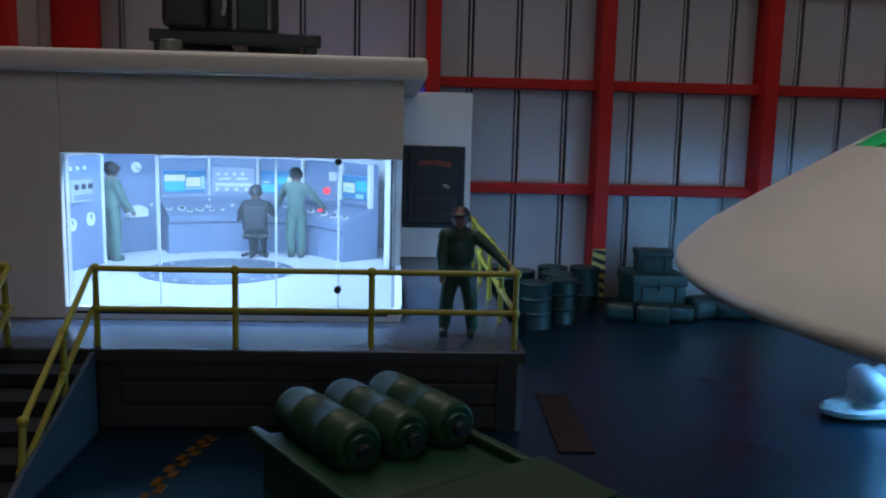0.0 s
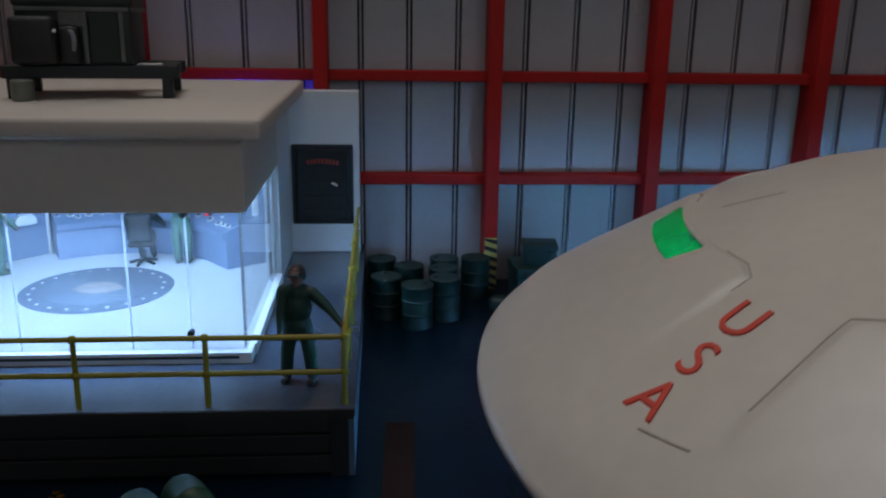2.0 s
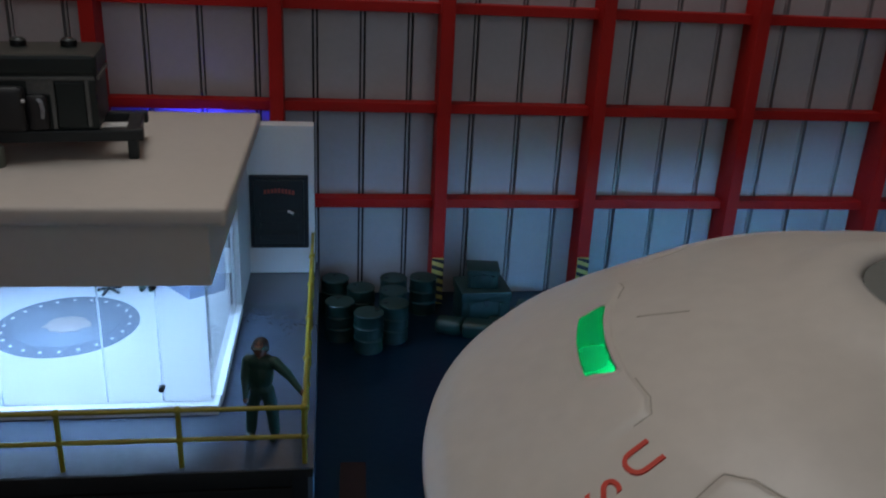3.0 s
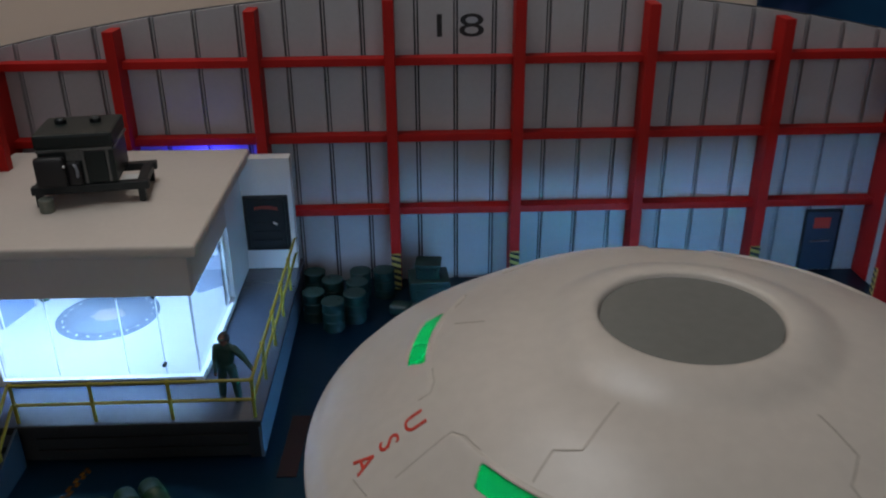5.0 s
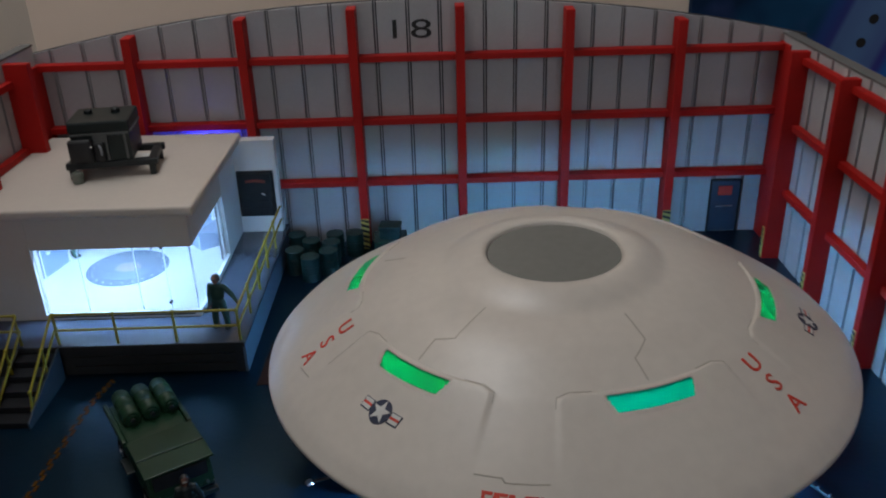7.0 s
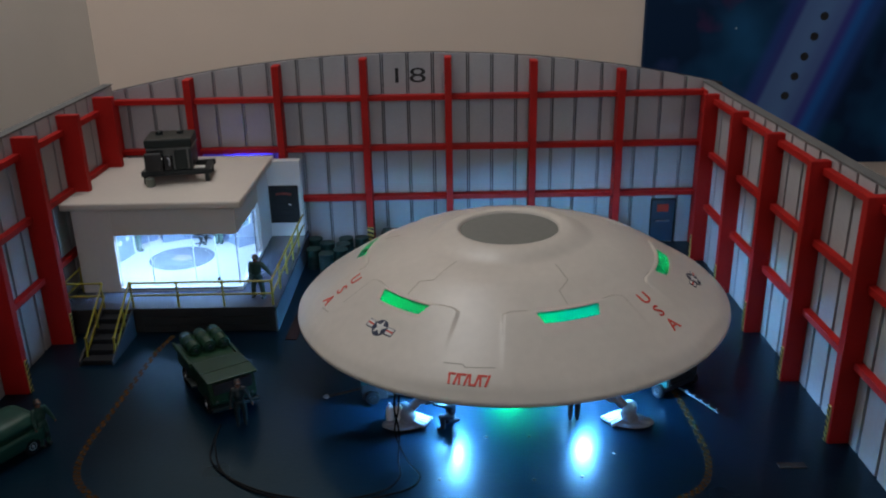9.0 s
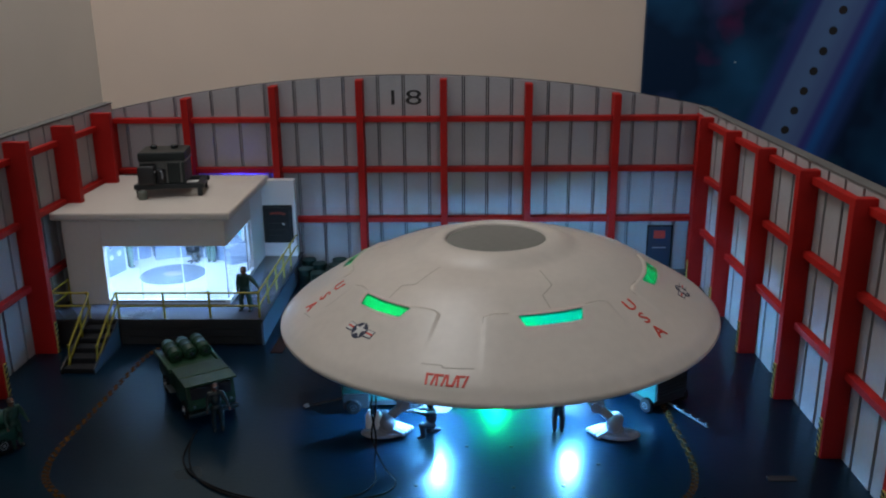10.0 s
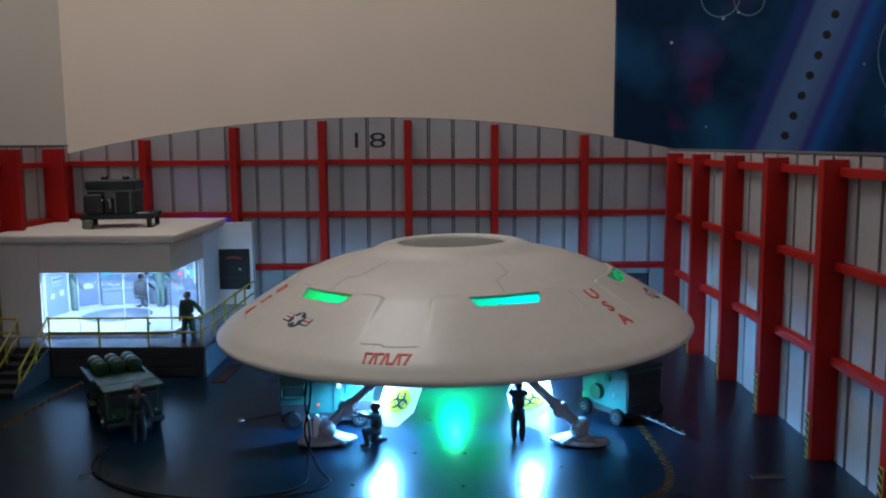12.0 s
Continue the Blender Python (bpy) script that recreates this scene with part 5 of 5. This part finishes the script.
TRAILER = shade("trailer_green", (0.016, 0.095, 0.080), 0.38, vary=0.22)


def generator(at, turn, w, label, extra):
    """A boxy service trailer on four wheels, its panels with round fittings, and a tow bar."""
    g = thing("service_trailer", at, turn, label, "trailer", "service trailers")
    body = part("body", box(bmn(), -w / 2, w / 2, -0.10, 0.12, 0.06, 0.245, 0.008), TRAILER, g)
    part("roof", box(bmn(), -w / 2 - 0.006, w / 2 + 0.006, -0.106, 0.126, 0.245, 0.262, 0.006), DRUMGREEN, g, "", 0)
    part("chassis", box(bmn(), -w / 2 + 0.01, w / 2 - 0.01, -0.098, 0.118, 0.035, 0.06), BLACK, g, "", 0)
    for s in (-1, 1):
        for y in (-0.112, 0.132):
            m = Matrix.Translation((s * w * 0.36, y, 0.038)) @ Matrix.Diagonal((0.9, 1, 0.9, 1)) @ Matrix.Rotation(radians(90), 4, "X")
            bm = lathe(bmn(), [(0.02, -0.014), (0.037, -0.014), (0.042, -0.008), (0.042, 0.008), (0.037, 0.014), (0.02, 0.014)], 18, m=m)
            wh = part("wheel", bm, RUBBER, g)
            bm = lathe(bmn(), [(0.0205, 0.012), (0.0195, 0.0165), (0.0155, 0.0150), (0.012, 0.009), (0.006, 0.010), (0.005, 0.019)], 14, m=m)
            bmesh.ops.recalc_face_normals(bm, faces=bm.faces[:])
            # the large trailer's hubs get a darker metal, for the shadow they stand in
            part("hub", bm, DULLSTEEL if extra else GUNMETAL, wh, "bare metal hub" if extra else "")
    if extra:
        part("gauge", rod(bmn(), (-0.03, -0.10, 0.125), (-0.03, -0.124, 0.125), 0.036, seg=20), DARKOLIVE, body, "round fan housing")
        part("gauge", rod(bmn(), (0.03, -0.10, 0.20), (0.03, -0.110, 0.20), 0.018, seg=16), DARKOLIVE, body)
        # added black end panel: the shade on this side is put into its colour
        end = part("radiator", box(bmn(), w / 2, w / 2 + 0.006, -0.092, 0.112, 0.066, 0.238, 0.002), BLACK, body, "black ribbed panel for the shaded end", 0)
        for k in range(8):
            part("end_rib", box(bmn(), w / 2 + 0.006, w / 2 + 0.011, -0.082, 0.102, 0.078 + 0.019 * k, 0.086 + 0.019 * k, 0.002), GUNMETAL, end, "", 0)
        part("latch", box(bmn(), 0.07, 0.08, -0.107, -0.10, 0.12, 0.14), STEEL, body, "", 0)
    else:
        # black panels painted in for the shadow round the wheels
        part("wheel_shade", box(bmn(), -w / 2 + 0.005, -w / 2 + 0.135, -0.108, -0.10, 0.024, 0.105, 0.003), BLACK, body, "", 0)
        part("wheel_shade", box(bmn(), w / 2 - 0.145, w / 2 - 0.005, -0.108, -0.10, 0.028, 0.120, 0.003), BLACK, body, "", 0)
        part("panel", box(bmn(), -w / 2 + 0.025, -w / 2 + 0.12, -0.106, -0.10, 0.145, 0.185, 0.003), DRUMGREEN, body, "", 0)
        part("marker", box(bmn(), -0.046, -0.031, -0.104, -0.10, 0.094, 0.106), DECALRED, body, "small red marker", 0)
    if extra:
        bar = part("tow_bar", rod(bmn(), (w / 2, -0.004, 0.040), (w / 2 + 0.26, -0.012, 0.026), 0.007, seg=8), BLACK, g)
        for k in range(5):
            x = w / 2 + 0.05 + 0.048 * k
            part("link", box(bmn(), x, x + 0.008, -0.014, -0.004, 0.038 - 0.0025 * k, 0.052 - 0.0025 * k, 0.002), DULLSTEEL, bar)
    else:
        bar = part("tow_bar", rod(bmn(), (-w / 2, -0.02, 0.04), (-w / 2 - 0.17, -0.05, 0.022), 0.007, seg=8), BLACK, g)
        part("ring", lathe(bmn(), [(0.014, 0.016), (0.018, 0.02), (0.014, 0.026)], 12, (-w / 2 - 0.18, -0.05, 0)), STEEL, bar)
        for z in (0.140, 0.188):
            part("guard_rail", rod(bmn(), (-w / 2 + 0.012, -0.112, z), (-w / 2 + 0.130, -0.112, z), 0.004, seg=8), TRAILER, body)
        for x in (-w / 2 + 0.012, -w / 2 + 0.130):
            part("guard_rail", rod(bmn(), (x, -0.112, 0.140), (x, -0.112, 0.188), 0.004, seg=8), TRAILER, body)
        part("label_plate", box(bmn(), 0.048, 0.066, -0.104, -0.10, 0.178, 0.204), DIAL, body, "pale label plate", 0)
        part("access_panel", box(bmn(), 0.085, 0.165, -0.105, -0.10, 0.150, 0.205, 0.004), TRAILER, body, "", 0)
        part("seam_strip", box(bmn(), 0.030, 0.035, -0.103, -0.10, 0.065, 0.240), DRUMGREEN, body, "", 0)


generator((0.0, -2.03, 0), 4, 0.42, "green service trailer lit from under the saucer", False)
generator((1.352, -1.985, 0), -57, 0.29, "small green generator trailer on four rubber wheels", True)

figurine((0.25, -2.36, 0), -70, "kneeling dark toy figurine working under the saucer", 1, 0.248, ((-0.1, -0.9, -0.1), (0.1, -0.8, 0.35)), kneel=True, colours=(BLACK, GUNMETAL, BOOT), bulk=1.22)
figurine((0.854, -2.33, 0), 178, "dark toy figurine standing under the saucer with folded arms", 1, 0.268, ((0.2, -0.55, 0.12), (-0.2, -0.55, 0.12)), stance=0.017, colours=(BLACK, GUNMETAL, BOOT))

bottle = thing("gas_bottles", (-0.02, -2.36, 0), 0, "pair of pale upright bottles beside the landing pad", "bottles")
for x in (-0.022, 0.022):
    part("bottle", lathe(bmn(), [(0.017, 0), (0.019, 0.004), (0.019, 0.10), (0.012, 0.115), (0.007, 0.12), (0.007, 0.13)], 14, (x, 0, 0)), WHITE, bottle)

# ---- drums, crates and sacks along the back wall ----
drum = thing("oil_drum", (-0.60, -0.375, 0), 0, "dark green ribbed steel drum by the hangar wall", "drum", "oil drums")
bm = lathe(bmn(), [(0.050, 0), (0.0535, 0.003), (0.0515, 0.008), (0.0515, 0.045), (0.0545, 0.050), (0.0515, 0.055), (0.0515, 0.09), (0.0545, 0.095), (0.0515, 0.10), (0.0515, 0.137), (0.0535, 0.142), (0.0515, 0.145)], 28)
part("shell", bm, DRUMGREEN, drum, "", 30)
part("lid", lathe(bmn(), [(0.048, 0.139), (0.048, 0.1455)], 28), DRUMGREEN, drum)
part("bung", lathe(bmn(), [(0.008, 0.1455), (0.008, 0.149)], 10, (0.028, 0.01, 0)), GUNMETAL, drum)
for x, y in ((-0.50, -0.185), (-0.375, -0.06), (-0.62, -0.155), (-0.49, -0.065), (-0.70, -0.28), (-0.715, -0.065), (-0.505, -0.30)):
    copy_thing(drum, pose(x * U, y * U, 0, 0, 0, 40 * x * 10))


def crate(name, at, turn, w, d, h, label):
    c = thing(name, at, turn, label, "crate", "crates by the wall")
    part("box", box(bmn(), -w / 2, w / 2, -d / 2, d / 2, 0, h * 0.72, 0.004), DRUMGREEN, c)
    part("lid", box(bmn(), -w / 2 - 0.005, w / 2 + 0.005, -d / 2 - 0.005, d / 2 + 0.005, h * 0.72, h, 0.006), DRUMGREEN, c)
    for s in (-1, 1):
        part("batten", box(bmn(), s * w * 0.32 - 0.007, s * w * 0.32 + 0.007, -d / 2 - 0.010, -d / 2 - 0.0005, 0.003, h * 0.7, 0.002), DRUMGREEN, c, "", 0)
    part("clasp", box(bmn(), -0.008, 0.008, -d / 2 - 0.011, -d / 2 - 0.005, h * 0.62, h * 0.8), GUNMETAL, c, "", 0)


crate("crate", (-0.155, -0.135, 0), 4, 0.185, 0.16, 0.145, "large dark green equipment crate by the hangar wall")
crate("crate", (-0.155, -0.13, 0.145), -6, 0.115, 0.10, 0.075, "small green crate standing on the large crate")
rnd = random.Random(4)
for x, y, w in ((-0.29, -0.25, 0.10), (-0.19, -0.285, 0.11), (-0.095, -0.255, 0.10), (0.01, -0.20, 0.11), (0.11, -0.215, 0.12), (0.20, -0.20, 0.10), (0.05, -0.11, 0.11)):
    bm = box(bmn(), -w / 2, w / 2, -0.04, 0.04, 0, rnd.uniform(0.05, 0.072), 0.016)
    for v in bm.verts:
        v.co += 0.006 * noise.noise_vector(v.co * 18 + Vector((x * 9, 0, 0)))
        v.co.z = max(v.co.z, 0)
    tagged(part("stuffed_pack", bm, DRUMGREEN, None, "", 60, (x, y, 0), rnd.uniform(-25, 25)), "green canvas kit pack on the floor by the crates", "pack", "kit packs")

# ---- marks on the floor ----
bm = box(bmn(), -0.035, 0.035, -0.18, 0.18, 0.0, 0.004)
tagged(part("floor_patch", bm, shade("dull_red_floor_paint", (0.016, 0.0045, 0.004), 0.6, vary=0.3, spec=0.2), None, "", 0, (-0.678, -1.24, 0), -2), "dull red painted rectangle on the floor", "floor mark")
line = thing("floor_line", (0, 0, 0), 0, "worn orange chequered parking line curving over the floor", "floor line")
for pts in ([(-1.40, -1.34, 0), (-1.44, -1.54, 0), (-1.455, -1.90, 0), (-1.465, -2.21, 0), (-1.475, -2.48, 0), (-1.445, -2.68, 0), (-1.36, -2.82, 0), (-1.15, -2.99, 0)], [(1.41, -2.02, 0), (1.418, -2.22, 0), (1.42, -2.58, 0), (1.385, -2.77, 0), (1.31, -2.89, 0), (1.16, -2.98, 0), (1.0, -3.10, 0)]):
    path = spline(pts, 5)
    for k in range(0, len(path) - 1):
        a, b = path[k], path[k + 1]
        d = (b - a)
        n = Vector((-d.y, d.x, 0)).normalized()
        bm = bmn()
        for s, q0, q1 in ((-1, 0.0, 0.55), (1, 0.45, 1.0)):
            lo, hi = sorted((s * 0.001, s * 0.015))
            p = [a + d * q0 + n * lo, a + d * q1 + n * lo, a + d * q1 + n * hi, a + d * q0 + n * hi]
            bot = [bm.verts.new(v) for v in p]
            up = [bm.verts.new(v + Vector((0, 0, 0.0025))) for v in p]
            bm.faces.new(up)
            for j in range(4):
                bm.faces.new((bot[j], bot[(j + 1) % 4], up[(j + 1) % 4], up[j]))
        bmesh.ops.recalc_face_normals(bm, faces=bm.faces[:])
        part("dash", bm, ORANGE, line, "", 0)
for x, y in ((0.198, -2.79), (0.612, -2.805), (0.419, -2.468), (0.623, -2.471), (0.824, -2.79), (1.0, -2.62)):
    tagged(part("floor_bolt", lathe(bmn(), [(0.010, 0), (0.010, 0.002), (0.006, 0.004)], 10, (0, 0, 0)), GUNMETAL, None, "", 40, (x, y, 0)), "small dark bolt set in the floor", "bolt", "floor bolts")
tagged(part("floor_grate", box(bmn(), -0.06, 0.06, -0.02, 0.02, 0, 0.004, 0.001), BLACK, None, "", 0, (1.765, -2.735, 0)), "small black grate set in the floor", "grate")

# ---- the room ----
X0, X1, Y0, Y1, Z0, Z1 = -2.85, 22.0, -24.0, 1.735, -7.6, 17.0
structure("room_floor", box(bmn(), X0 - 0.5, X1 + 0.5, Y0 - 0.5, Y1 + 0.5, Z0 - 0.5, Z0), WOOD, "brown wooden room floor", "floor")
structure("ceiling", box(bmn(), X0 - 0.5, X1 + 0.5, Y0 - 0.5, Y1 + 0.5, Z1, Z1 + 0.5), PALEWALL, "pale plain room ceiling", "ceiling")
structure("room_wall_1", box(bmn(), X0, X1, Y1, Y1 + 0.5, Z0, Z1), BEIGE, "plain beige room wall", "wall")
structure("room_wall_2", box(bmn(), X0 - 0.5, X0, Y0, Y1 + 0.5, Z0, Z1), PALEWALL, "plain pale room wall", "wall")
structure("room_wall_3", box(bmn(), X1, X1 + 0.5, Y0, Y1 + 0.5, Z0, Z1), PALEWALL, "plain pale room wall", "wall")
# unseen wall, its opening cut to the size of the added front lamp
bm = box(bmn(), X0, -2.4, Y0 - 0.5, Y0, Z0, Z1)
box(bm, 9.6, X1, Y0 - 0.5, Y0, Z0, Z1)
box(bm, -2.4, 9.6, Y0 - 0.5, Y0, Z0, 3.5)
box(bm, -2.4, 9.6, Y0 - 0.5, Y0, 14.5, Z1)
structure("room_wall_4", bm, PALEWALL, "plain pale room wall with an opening for the added light", "wall")
def table_body():
    """A plain table: top and four square legs down to the floor."""
    bm = box(bmn(), -2.8, 4.5, -4.6, 1.2, -0.36, -0.06, 0.04)
    for x in (-2.6, 4.0):
        for y in (-4.4, 0.7):
            box(bm, x, x + 0.3, y, y + 0.3, Z0, -0.35, 0.02)
    return bm


structure("table_top", table_body(), WOOD, "brown wooden table top under the model", "table")

painting = thing("painting", (2.02, 1.70, 0.17), 0, "large dark blue space painting with a dotted light band", "painting")
band = part("canvas", box(bmn(), 0, 5.2, -0.05, 0.034, 0, 4.6, 0.006), NEBULA, painting)
for k in range(20):
    z = 0.55 + 0.172 * k
    part("painted_dot", rod(bmn(), (1.27 + 0.0643 * k + 0.02, -0.0535, z + 0.08), (1.27 + 0.0643 * k + 0.02, -0.0500, z + 0.08), 0.036, seg=14), BLACK, band)
for x, z, r in ((0.88, 2.33, 0.16), (1.127, 2.305, 0.125), (2.81, 1.85, 0.55), (2.40, 1.33, 0.05)):
    bm = bmn()
    for j in range(40):
        t0, t1 = math.tau * j / 40, math.tau * (j + 1) / 40
        bm.faces.new([bm.verts.new((x + q * math.cos(t), -0.0525, z + q * math.sin(t))) for q, t in ((r, t0), (r, t1), (r + 0.012, t1), (r + 0.012, t0))])
    bmesh.ops.remove_doubles(bm, verts=bm.verts[:], dist=0.0001)
    part("painted_ring", bm, shade("painted_pale_ring", (0.16, 0.26, 0.36), 0.7, vary=0.3), painting, "", 0)
rnd = random.Random(9)
for x, z, r in [(0.47, 1.95, 0.014), (0.91, 2.15, 0.014), (1.04, 2.20, 0.012), (2.36, 1.40, 0.016)] + [(rnd.uniform(0.1, 4.5), rnd.uniform(0.3, 4.2), rnd.uniform(0.008, 0.016)) for k in range(7)]:
    part("painted_star", rod(bmn(), (x, -0.0528, z), (x, -0.0500, z), r, seg=10), shade("painted_star_white", (0.42, 0.52, 0.60), 0.7), painting, "", 0)
